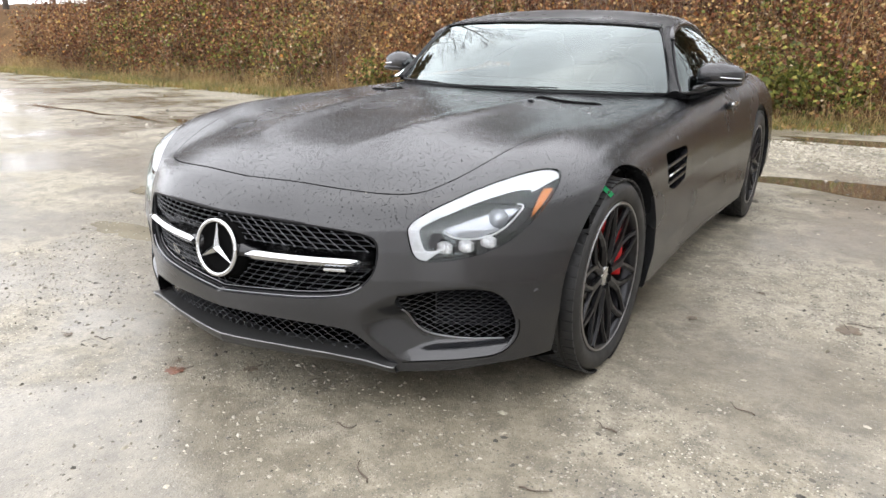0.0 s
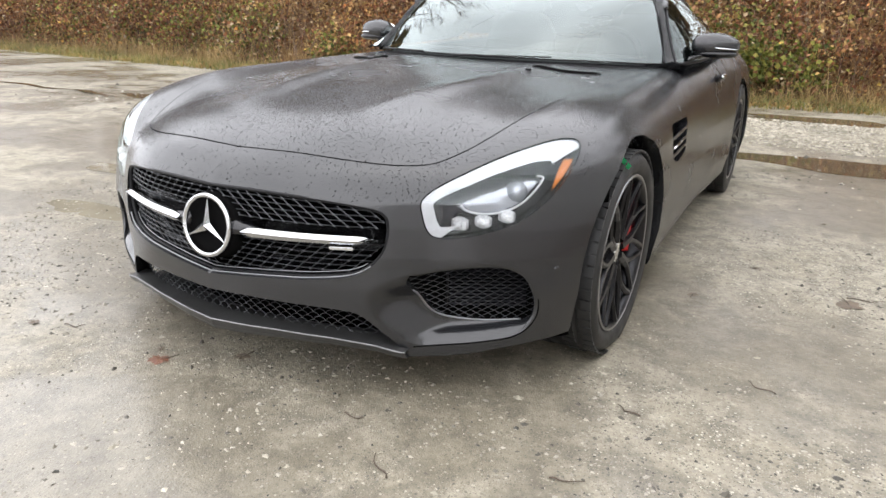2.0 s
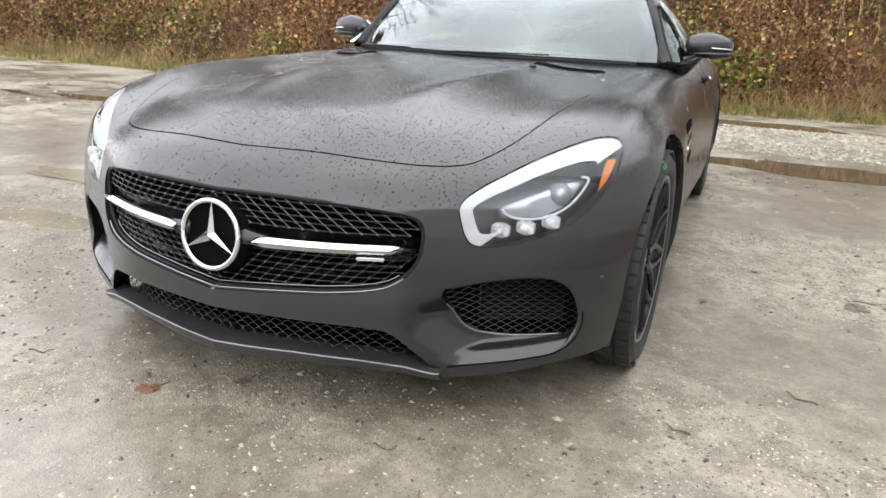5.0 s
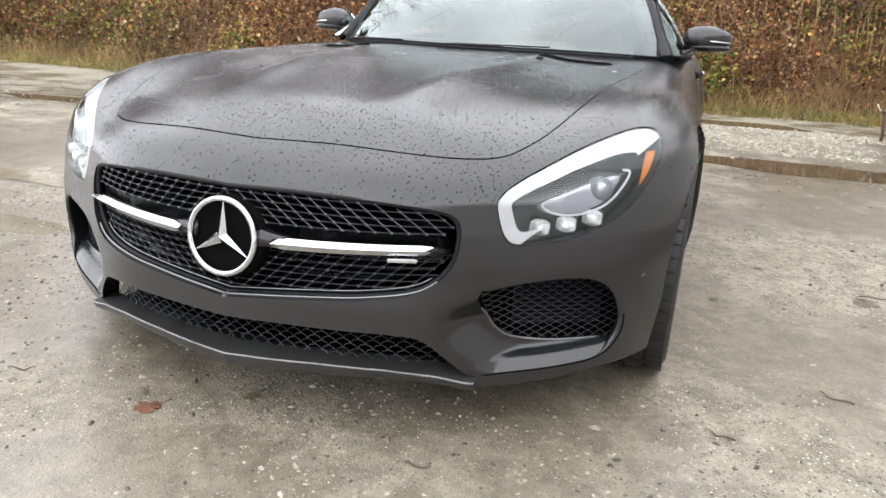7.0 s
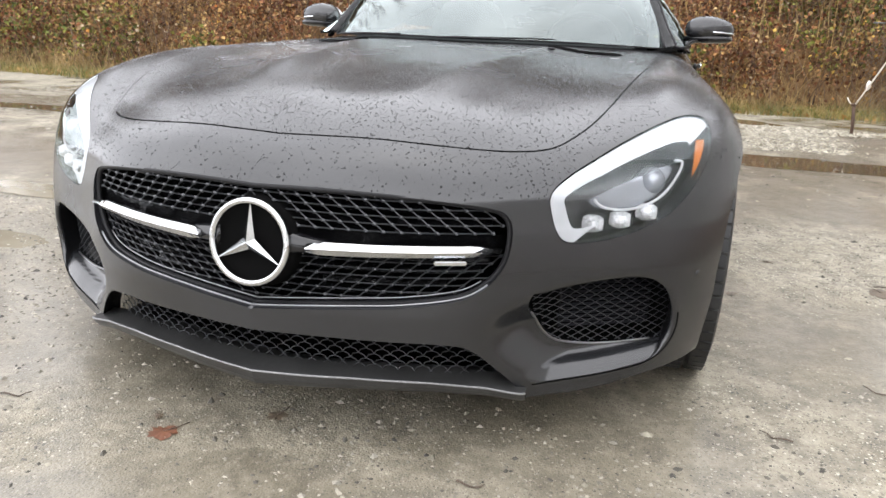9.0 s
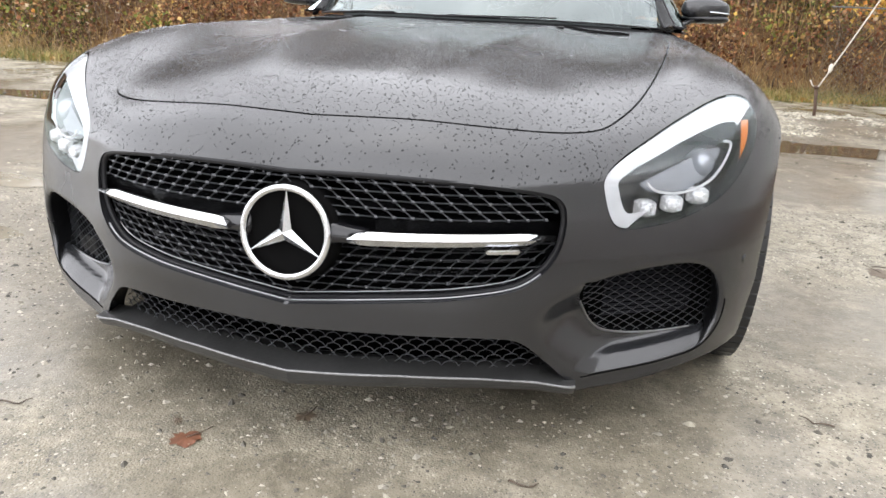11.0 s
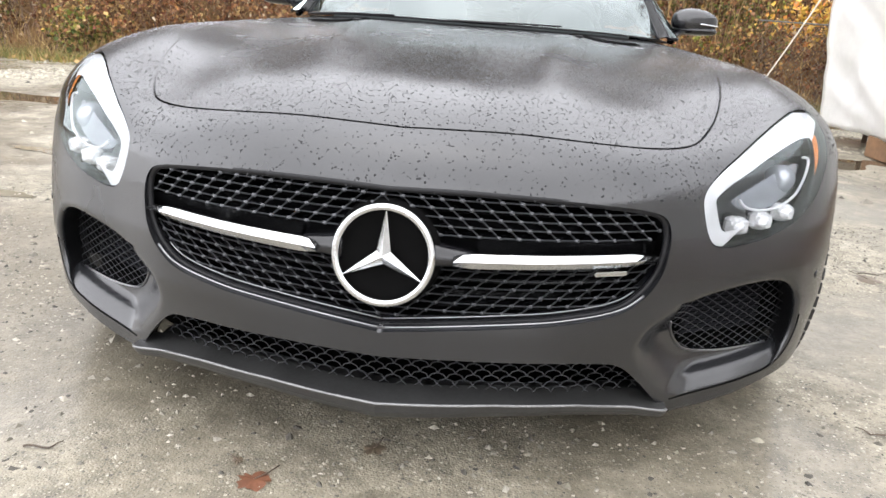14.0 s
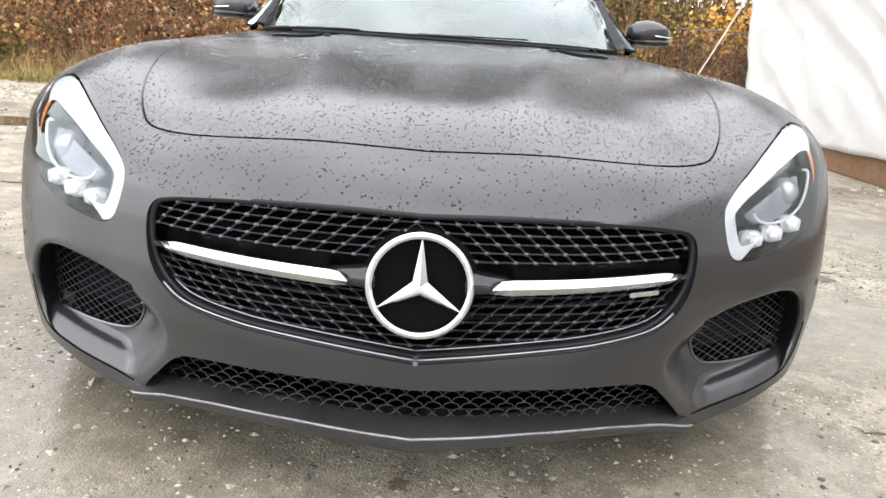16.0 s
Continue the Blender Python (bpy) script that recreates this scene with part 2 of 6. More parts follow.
def recess_depth(x, z):
    """How far the scoop's floor lies behind the skin: a shelf that rises steeply to the screen, and a soft flank."""
    x, z = np.asarray(x, float), np.asarray(z, float)
    up = z - np.interp(x, (0.521, 0.576, 0.633, 0.695, 0.752, 0.80), (0.156, 0.161, 0.167, 0.176, 0.186, 0.20))
    shelf = np.interp(up, (0.0, 0.010, 0.020, 0.027, 0.033, 0.042, 0.058), (0.0, 0.012, 0.024, 0.034, 0.054, 0.066, 0.072))
    flank = 0.076 * smooth01(0.0, 0.088, flank_field(x, z))
    return np.maximum(-smax(-shelf, -flank, 0.030), 0.0)


def body(x, y, z):
    return smax(z - top_height(x, y), plan_field(x, y) - section(y, z), 0.05 + 0.05 * smooth01(0.4, 0.9, y))


# a grid of rays from inside the body, column by column along the plan, row by row from sill to crown
_seg = np.r_[0, np.cumsum(np.hypot(*np.diff(PLAN, axis=0).T))]
_end = _seg[-1]
_at = np.r_[np.arange(0, 1.15, 0.0085), np.arange(1.15, 1.7, 0.014), np.arange(1.7, _end - 0.5, 0.04), np.linspace(_end - 0.5, _end, 24)]
QX, QY = np.interp(_at, _seg, PLAN[:, 0]), np.interp(_at, _seg, PLAN[:, 1])
QX[0] = QX[-1] = 0
AY = np.interp(_at, (0, 0.9, 1.6, 2.2, _end - 1.0, _end - 0.5, _end), (0.62, 0.80, 1.05, 1.55, 3.5, 3.75, 3.8))
PHI = np.r_[np.radians(np.linspace(-26, 32, 125)), np.radians(np.linspace(32.6, 90, 75))]
Z0 = 0.36
_dx, _dy = QX, QY - AY
_dl = np.hypot(_dx, _dy)
_dx, _dy = _dx / _dl, _dy / _dl
CX, SX = np.cos(PHI)[None, :], np.sin(PHI)[None, :]
DX, DY, DZ = _dx[:, None] * CX, _dy[:, None] * CX, SX + 0 * _dx[:, None]
lo, hi = np.full(DX.shape, 0.04), np.full(DX.shape, 1.75)
for _ in range(34):
    mid = (lo + hi) / 2
    ins = body(mid * DX, AY[:, None] + mid * DY, Z0 + mid * DZ) < 0
    lo, hi = np.where(ins, mid, lo), np.where(ins, hi, mid)
SHELL = np.stack([lo * DX, AY[:, None] + lo * DY, Z0 + lo * DZ], -1).reshape(-1, 3)
_nc, _nr = DX.shape
_id = np.arange(_nc * _nr).reshape(_nc, _nr)
CELLS = np.stack([_id[:-1, :-1], _id[1:, :-1], _id[1:, 1:], _id[:-1, 1:]], -1).reshape(-1, 4)


class Sheet:
    """Faces on points that can be trimmed by fields (positive stays); remembers the trimmed edges."""

    def __init__(self, v, f):
        self.v, self.f, self.cut = [np.array(p) for p in v], [tuple(q) for q in f], {}

    def points(self):
        return np.array(self.v)

    def trim(self, field, name="", where=None):
        val = field(*self.points().T) if callable(field) else field
        made, res = {}, []
        tag = self.cut.setdefault(name, set())
        for q in self.f:
            s = [val[i] > 0 for i in q]
            if all(s):
                res.append(q)
                continue
            if not any(s):
                continue
            o = []
            for i, j in zip(q, q[1:] + q[:1]):
                if val[i] > 0:
                    o.append(i)
                if (val[i] > 0) != (val[j] > 0):
                    key = (min(i, j), max(i, j))
                    if key not in made:
                        a, b = key
                        t = val[a] / (val[a] - val[b])
                        made[key] = len(self.v)
                        self.v.append(self.v[a] + min(max(t, 0.0), 1.0) * (self.v[b] - self.v[a]))
                        tag.add(made[key])
                    o.append(made[key])
            if len(o) > 2:
                res.append(tuple(o))
        self.f = res
        return self

    def rim(self, name, shift):
        """Turns the edge left by a trim inward, as a folded flange. shift: points -> points."""
        tag, seen = self.cut.get(name, set()), {}
        for q in self.f:
            for i, j in zip(q, q[1:] + q[:1]):
                if i in tag and j in tag:
                    seen[(i, j)] = seen.get((i, j), 0) + 1
        edges = [e for e in seen if (e[1], e[0]) not in seen]
        ids = sorted({i for e in edges for i in e})
        if not ids:
            return self
        p = np.array([self.v[i] for i in ids])
        q = shift(p)
        a = {i: len(self.v) + k for k, i in enumerate(ids)}
        self.v.extend(p)
        b = {i: len(self.v) + k for k, i in enumerate(ids)}
        self.v.extend(q)
        self.f += [(a[j], a[i], b[i], b[j]) for i, j in edges]
        return self

    def roll(self, name, shifts):
        """Carries the edge left by a trim on through further rows of points; gives the last row's edges."""
        tag, seen = self.cut.get(name, set()), {}
        for q in self.f:
            for i, j in zip(q, q[1:] + q[:1]):
                if i in tag and j in tag:
                    seen[(i, j)] = 1
        edges = [e for e in seen if (e[1], e[0]) not in seen]
        ids = sorted({i for e in edges for i in e})
        start = np.array([self.v[i] for i in ids])
        a = {i: i for i in ids}
        for shift in shifts:
            b = {i: len(self.v) + k for k, i in enumerate(ids)}
            self.v.extend(shift(start))
            self.f += [(a[j], a[i], b[i], b[j]) for i, j in edges]
            a = b
        return [(self.v[a[i]], self.v[a[j]]) for i, j in edges]

    def make(self, name, material, parent, label="", mirror=True, offset=None, thick=0.0):
        used = sorted({i for q in self.f for i in q})
        new_id = {i: k for k, i in enumerate(used)}
        bm = bmesh.new()
        pts = np.array([self.v[i] for i in used])
        vs = [bm.verts.new(p) for p in pts]
        for q in self.f:
            q = [new_id[i] for i in q]
            if len(set(q)) > 2:
                try:
                    bm.faces.new([vs[i] for i in q])
                except ValueError:
                    pass
        if offset:
            bm.normal_update()
            for v in bm.verts:
                v.co -= v.normal * offset
        if mirror:
            g = bmesh.ops.duplicate(bm, geom=bm.verts[:] + bm.faces[:] + bm.edges[:])["geom"]
            dv = [e for e in g if isinstance(e, bmesh.types.BMVert)]
            for v in dv:
                v.co.x = -v.co.x
            bmesh.ops.reverse_faces(bm, faces=[e for e in g if isinstance(e, bmesh.types.BMFace)])
            near = [v for v in bm.verts if abs(v.co.x) < 1e-5]
            bmesh.ops.remove_doubles(bm, verts=near, dist=2e-5)
        bmesh.ops.dissolve_degenerate(bm, dist=1e-5, edges=bm.edges[:])
        return part(name, bm, material, parent, label)


# ---- sports car ----
HUB_F, HUB_R = (0.815, 0.309), (3.43, 0.330)
car = thing("sports_car", "matte graphite sports coupe beaded with rain, parked on wet gravel", "car")

HOOD = curve([(0, 0.130), (0.13, 0.139), (0.29, 0.166), (0.40, 0.204), (0.463, 0.238), (0.502, 0.266), (0.525, 0.290), (0.553, 0.340), (0.580, 0.402), (0.609, 0.500), (0.638, 0.65),
              (0.662, 0.85), (0.684, 1.1), (0.704, 1.5), (0.712, 1.80), (0.712, 1.90)], 100)
HOOD_LINE = np.vstack([HOOD, [(0.712, 1.93), (0.45, 1.72), (0.2, 1.65), (0, 1.63), (-0.4, 1.63), (-0.4, 0.130)]])
LIGHT = curve([(0.532, 0.541), (0.538, 0.513), (0.549, 0.482), (0.563, 0.462), (0.582, 0.456), (0.636, 0.461), (0.690, 0.475), (0.742, 0.499), (0.778, 0.530), (0.803, 0.565), (0.819, 0.598),
               (0.826, 0.630), (0.824, 0.660), (0.812, 0.679), (0.788, 0.686), (0.756, 0.683), (0.714, 0.669), (0.654, 0.640), (0.608, 0.612), (0.563, 0.582), (0.538, 0.558)], 110, True)
GRILLE_HALF = curve([(0, 0.547), (0.13, 0.549), (0.27, 0.545), (0.36, 0.537), (0.428, 0.527), (0.455, 0.518), (0.468, 0.504), (0.474, 0.483), (0.474, 0.453), (0.468, 0.421), (0.454, 0.395),
                     (0.433, 0.373), (0.400, 0.354), (0.30, 0.338), (0.2, 0.330), (0.1, 0.321), (0.0, 0.310)], 90)
GRILLE = np.vstack([GRILLE_HALF, [(-0.5, 0.310), (-0.5, 0.547)]])
LOWER_HALF = curve([(0, 0.264), (0.13, 0.268), (0.30, 0.266), (0.36, 0.262), (0.410, 0.252), (0.456, 0.211), (0.498, 0.161), (0.515, 0.135)], 60)
LOWER = np.vstack([LOWER_HALF, [(0.52, 0.0), (-0.5, 0.0), (-0.5, 0.264)]])
VENT = np.array([(1.33, 0.650), (1.655, 0.645), (1.665, 0.635), (1.615, 0.525), (1.60, 0.515), (1.42, 0.500), (1.322, 0.525), (1.312, 0.64)])
DOOR = np.array([(1.83, 0.80), (1.78, 0.76), (1.755, 0.70), (1.745, 0.35), (1.70, 0.215), (1.74, 0.20), (2.75, 0.20), (2.80, 0.24), (2.82, 0.5), (2.92, 0.72), (2.96, 0.95), (1.86, 0.95)])


def hood_f(x, y, z):
    return np.where(z > 0.45, outline_field(HOOD_LINE, x, y), 1.0)


def light_f(x, y, z):
    return np.where((y < 0.9) & (x > 0.4), outline_field(LIGHT, x, z), 1.0)


def front_f(line):
    return lambda x, y, z: np.where(y < 0.5, outline_field(line, x, z), 1.0)


def arch_f(hub, r):
    return lambda x, y, z: np.where(x > 0.55, np.where(z > hub[1], np.hypot(y - hub[0], z - hub[1]), np.abs(y - hub[0])) - r, 1.0)


def side_f(line):
    return lambda x, y, z: np.where(x > 0.6, outline_field(line, y, z), 1.0)


def cabin_f(x, y, z):
    foot = np.array([(-1, 1.66), (0.2, 1.68), (0.45, 1.75), (0.66, 1.95), (0.70, 2.1), (0.71, 3.0), (0.60, 3.7), (0.4, 4.0), (-1, 4.0)])
    return np.where(z > 0.6, outline_field(foot, x, y), 1.0)


def sill_z(x, y, z):
    nose = np.interp(x, (0.5, 0.60, 0.67, 0.75, 0.9), (0.126, 0.130, 0.141, 0.160, 0.182))
    return z - np.where(y < 0.6, nose, np.interp(y, (1.1, 1.3, 3.2, 4.0, 4.5), (0.16, 0.175, 0.185, 0.2, 0.25)))


def inward(d):
    def shift(p):
        c = np.stack([p[:, 0] * 0.0, np.clip(p[:, 1], 0.8, 3.8), np.full(len(p), 0.36)], -1) - p
        return p + d * c / np.linalg.norm(c, axis=1)[:, None]
    return shift


GAP = 0.0022
skin = Sheet(SHELL, CELLS)
skin.trim(sill_z, "sill").trim(cabin_f, "cabin")
base_v, base_f = list(skin.v), list(skin.f)
skin.trim(lambda x, y, z: hood_f(x, y, z) - GAP, "hood").trim(lambda x, y, z: light_f(x, y, z) - 0.0015, "light")
skin.trim(front_f(GRILLE), "grille").trim(front_f(LOWER), "lower")
skin.trim(arch_f(HUB_F, 0.362), "arch").trim(arch_f(HUB_R, 0.372), "arch")
skin.trim(side_f(VENT), "vent").trim(lambda x, y, z: side_f(DOOR)(x, y, z) - GAP, "door")
skin.trim(lambda x, y, z: np.where((y < 0.6) & (z < 0.5) & (x > 0.35), recess_field(x, z), 1.0), "recess")
for edge, depth in (("hood", 0.02), ("light", 0.03), ("door", 0.02), ("sill", 0.05), ("vent", 0.05)):
    skin.rim(edge, inward(depth))
skin.rim("grille", lambda p: p + np.array([0, 0.045, 0]) + (p - np.array([0, 0, 0.43])) * np.array([-0.03, 0, -0.10]))
skin.rim("lower", lambda p: p + np.array([0, 0.06, 0.01]))
skin.rim("arch", lambda p: p + np.array([-0.06, 0, 0]))


def rolled(p, a):
    """A point of the intake's lip, rolled inward by an angle a."""
    x, z = p[:, 0], p[:, 2]
    gx_, gz_ = (recess_field(x + 0.004, z) - recess_field(x - 0.004, z)), (recess_field(x, z + 0.004) - recess_field(x, z - 0.004))
    ln = np.maximum(np.hypot(gx_, gz_), 1e-6)
    r_ = np.minimum(0.014, 0.5 * recess_depth(x, z))
    dx_, dz_ = -gx_ / ln * r_ * math.sin(a), -gz_ / ln * r_ * math.sin(a)
    return p + np.stack([dx_, 0.72 * dx_ + r_ * (1 - math.cos(a)), dz_], -1)


lip_ends = skin.roll("recess", [lambda p, a=a: rolled(p, a) for a in np.linspace(0, math.pi / 2, 7)[1:]])
skin.make("body_shell", PAINT, car)

bonnet = Sheet(base_v, base_f).trim(lambda x, y, z: -hood_f(x, y, z) - GAP, "hood")
bonnet.rim("hood", inward(0.02)).make("hood", PAINT, car, "matte graphite hood beaded with rain")


# the scoop's floor, its dark duct wall and the screen's outline
def skin_front(x, z):
    """Where the skin lies, seen from the front, for many points."""
    lo_, hi_ = np.full(np.shape(x), -0.05), np.full(np.shape(x), 0.75)
    for _ in range(30):
        m_ = (lo_ + hi_) / 2
        ins_ = body(np.abs(x), m_, z) < 0
        lo_, hi_ = np.where(ins_, lo_, m_), np.where(ins_, m_, hi_)
    return hi_


_sx, _sz = np.linspace(0.40, 0.84, 111), np.linspace(0.13, 0.43, 76)
_SX, _SZ = np.meshgrid(_sx, _sz, indexing="ij")
scoop_y = Lookup(_sx, _sz, skin_front(_SX, _SZ) + recess_depth(_SX, _SZ))
MESH = curve([(0.514, 0.306), (0.528, 0.268), (0.546, 0.243), (0.566, 0.229), (0.60, 0.2205), (0.65, 0.2165), (0.72, 0.2185), (0.775, 0.224), (0.81, 0.235), (0.82, 0.30), (0.80, 0.37), (0.75, 0.41), (0.66, 0.41), (0.57, 0.39), (0.525, 0.362), (0.512, 0.335)], 90, True)
_ids = np.arange(_SX.size).reshape(_SX.shape)
scoop = Sheet(np.stack([_SX, scoop_y.z, _SZ], -1).reshape(-1, 3), np.stack([_ids[:-1, :-1], _ids[1:, :-1], _ids[1:, 1:], _ids[:-1, 1:]], -1).reshape(-1, 4))
scoop.trim(lambda x, y, z: 0.001 - recess_field(x, z)).trim(lambda x, y, z: outline_field(MESH, x, z), "mesh").rim("mesh", lambda p: p + np.array([0, 0.02, 0]))
duct_v = [p for e in lip_ends for p in (e[0], e[1], e[1] + np.array([0, recess_depth(e[1][0], e[1][2]) + 0.012, 0]), e[0] + np.array([0, recess_depth(e[0][0], e[0][2]) + 0.012, 0]))]
duct = Sheet(duct_v, [(4 * k + 1, 4 * k, 4 * k + 3, 4 * k + 2) for k in range(len(lip_ends))])


def flip(sheet):
    """The same sheet on the car's right side."""
    other = Sheet([p * np.array([-1, 1, 1]) for p in sheet.v], [q[::-1] for q in sheet.f])
    return other


for sh, du in ((scoop, duct), (flip(scoop), flip(duct))):
    sh.make("intake_scoop", PAINT, car, "graphite scoop below the side air intake", mirror=False)
    du.make("intake_duct", DARK, car, "dark duct wall inside the air intake", mirror=False)
door_sheet = Sheet(base_v, base_f).trim(lambda x, y, z: -side_f(DOOR)(x, y, z) - GAP, "door").rim("door", inward(0.02))
doors = [sh.make("door", PAINT, car, mirror=False) for sh in (door_sheet, flip(door_sheet))]


# ---- more helpers ----
def tube(points, r, sides=8, closed=False, flat=1.0):
    """A bmesh tube along a line of points; r a number or one per point. The section keeps its turn along the line."""
    p = [Vector(q) for q in points]
    n = len(p)
    r = [r] * n if isinstance(r, (int, float)) else list(r)
    bm = bmesh.new()
    rings, side = [], None
    for i in range(n):
        t = ((p[(i + 1) % n] - p[i - 1]) if closed or 0 < i < n - 1 else (p[min(i + 1, n - 1)] - p[max(i - 1, 0)])).normalized()
        if side is None:
            side = t.orthogonal().normalized()
        side = (side - t * side.dot(t)).normalized()
        other = t.cross(side)
        rings.append([bm.verts.new(p[i] + r[i] * math.cos(a) * side + flat * r[i] * math.sin(a) * other) for a in [2 * math.pi * k / sides for k in range(sides)]])
    for i in range(n if closed else n - 1):
        a, b = rings[i], rings[(i + 1) % n]
        for k in range(sides):
            bm.faces.new((a[k], a[(k + 1) % sides], b[(k + 1) % sides], b[k]))
    if not closed:
        bm.faces.new(rings[0][::-1])
        bm.faces.new(rings[-1])
    return bm


def ruled(a, b, n=10, bulge=(0, 0, 0), thick=0.0):
    """A sheet between two lines, bowed out in its middle by bulge, with a thickness."""
    a, b, bulge = np.asarray(a, float), np.asarray(b, float), np.asarray(bulge, float)
    bm = bmesh.new()
    g = [[bm.verts.new(p * (1 - s) + q * s + bulge * 4 * s * (1 - s)) for p, q in zip(a, b)] for s in np.linspace(0, 1, n)]
    fs = [bm.faces.new((g[i][k], g[i][k + 1], g[i + 1][k + 1], g[i + 1][k])) for i in range(n - 1) for k in range(len(a) - 1)]
    if thick:
        bmesh.ops.solidify(bm, geom=fs, thickness=thick)
    return bm


def lathe(profile, sides=64, axis="X"):
    """A turned solid: profile of (along, radius)."""
    bm = bmesh.new()
    rings = []
    for u, r in profile:
        ring = []
        for k in range(sides):
            a = 2 * math.pi * k / sides
            ring.append(bm.verts.new((u, r * math.cos(a), r * math.sin(a)) if axis == "X" else (r * math.cos(a), u, r * math.sin(a)) if axis == "Y" else (r * math.cos(a), r * math.sin(a), u)))
        rings.append(ring)
    for a, b in zip(rings, rings[1:]):
        for k in range(sides):
            bm.faces.new((a[k], a[(k + 1) % sides], b[(k + 1) % sides], b[k]))
    bmesh.ops.recalc_face_normals(bm, faces=bm.faces[:])
    return bm


def box(size, at=(0, 0, 0), bevel=0.0, bm=None, turn=None):
    bm = bm or bmesh.new()
    m = Matrix.Translation(at) @ (turn.to_4x4() if turn else Matrix()) @ Matrix.Diagonal((*size, 1))
    g = bmesh.ops.create_cube(bm, size=1, matrix=m)
    if bevel:
        es = list({e for v in g["verts"] for e in v.link_edges})
        bmesh.ops.bevel(bm, geom=es, offset=bevel, segments=2, affect="EDGES")
    return bm


def blob(size, at, power=2.6, seg=24):
    """A rounded box (superellipsoid)."""
    bm = bmesh.new()
    bmesh.ops.create_uvsphere(bm, u_segments=seg, v_segments=seg // 2, radius=1)
    for v in bm.verts:
        c = v.co
        k = (abs(c.x) ** power + abs(c.y) ** power + abs(c.z) ** power) ** (-1 / power)
        v.co = Vector((at[0] + c.x * k * size[0], at[1] + c.y * k * size[1], at[2] + c.z * k * size[2]))
    return bm


def moved(bm, m):
    bmesh.ops.transform(bm, matrix=m, verts=bm.verts[:])
    return bm


def join(*bms):
    me = bpy.data.meshes.new("join")
    res = bmesh.new()
    for b in bms:
        b.to_mesh(me)
        b.free()
        res.from_mesh(me)
    bpy.data.meshes.remove(me)
    return res


def glass(name, tint, low=0.03, rough=0.0, gain=1.6):
    m, n, l, b = material(name)
    n.remove(b)
    see, shine, mix, fr = n.new("ShaderNodeBsdfTransparent"), n.new("ShaderNodeBsdfGlossy"), n.new("ShaderNodeMixShader"), n.new("ShaderNodeFresnel")
    see.inputs[0].default_value = (*tint, 1)
    shine.inputs["Roughness"].default_value = rough
    shine.inputs["Color"].default_value = (0.84, 0.93, 0.92, 1)
    fr.inputs[0].default_value = 1.5
    add = n.new("ShaderNodeMath")
    add.operation, add.use_clamp = "MULTIPLY_ADD", True
    add.inputs[1].default_value, add.inputs[2].default_value = gain, low
    l.new(fr.outputs[0], add.inputs[0])
    l.new(add.outputs[0], mix.inputs[0])
    l.new(see.outputs[0], mix.inputs[1])
    l.new(shine.outputs[0], mix.inputs[2])
    l.new(mix.outputs[0], n["Material Output"].inputs["Surface"])
    return m


SCREEN = glass("tinted_windscreen_glass", (0.46, 0.54, 0.52), 0.07, gain=1.3)
SIDE = glass("green_tinted_side_glass", (0.20, 0.28, 0.25), 0.01, gain=1.0)
CLEAR = glass("clear_lamp_cover", (0.95, 0.95, 0.95), 0.01, gain=0.9)
WHITE = plain("white_light_guide", (0.52, 0.53, 0.56), 0.25, 0, 0.30, 22, 0.003, 0, 0, 0.08)
AMBER = plain("amber_reflector", (0.55, 0.17, 0.025), 0.25, 0, 0.12, 160, 0.001)
SILVER = plain("bright_reflector", (0.75, 0.77, 0.80), 0.12, 1.0, 0.15, 60)
CRYSTAL = plain("cut_clear_plastic", (0.86, 0.87, 0.90), 0.08, 0.4, 0.5, 150, 0.006)
SMOKE = plain("dark_lamp_housing", (0.035, 0.035, 0.040), 0.25, 0.2, 0.3, 50)
GREYLENS = plain("grey_projector_lens", (0.36, 0.38, 0.42), 0.10, 0.5, 0.3, 18)
TAPE = plain("green_tape", (0.04, 0.80, 0.32), 0.5, 0, 0.1, 60)
CARBON = plain("dark_splitter_plastic", (0.026, 0.026, 0.026), 0.38, 0, 0.35, 140, 0.0006, 0, 0.06)
SCREENING = plain("satin_black_screen", (0.042, 0.044, 0.048), 0.28, 0.3, 0.25, 90)
# lighter copy of the black screen; the lower opening's light is in its colour
LATTICE = plain("satin_black_screen_lit", (0.065, 0.067, 0.072), 0.28, 0.3, 0.25, 90)
GLOSS_ROOF = plain("dark_roof_panel", (0.014, 0.014, 0.015), 0.3, 0, 0.2, 50, 0, 0, 0.05)
PALE = plain("pale_wet_header", (0.05, 0.05, 0.052), 0.12, 0.2, 0.2, 40)
# drops look dark by bending light; that dark is put into the colour
BEAD = plain("rain_bead", (0.005, 0.005, 0.006), 0.3, 0, 0.1, 50)
BEAD.node_tree.nodes["Principled BSDF"].inputs["Specular IOR Level"].default_value = 0.22
LEATHER = plain("dark_leather", (0.03, 0.03, 0.032), 0.5, 0, 0.3, 80, 0.0006)


def face_y(x):
    return np.interp(np.abs(x), PLAN[:60, 0], PLAN[:60, 1])


def skin_y(x, z):
    """Where the skin lies, seen from the front."""
    lo_, hi_ = -0.05, 0.75
    for _ in range(30):
        m_ = (lo_ + hi_) / 2
        if body(np.array([abs(x)]), np.array([m_]), np.array([z]))[0] < 0:
            hi_ = m_
        else:
            lo_ = m_
    return hi_


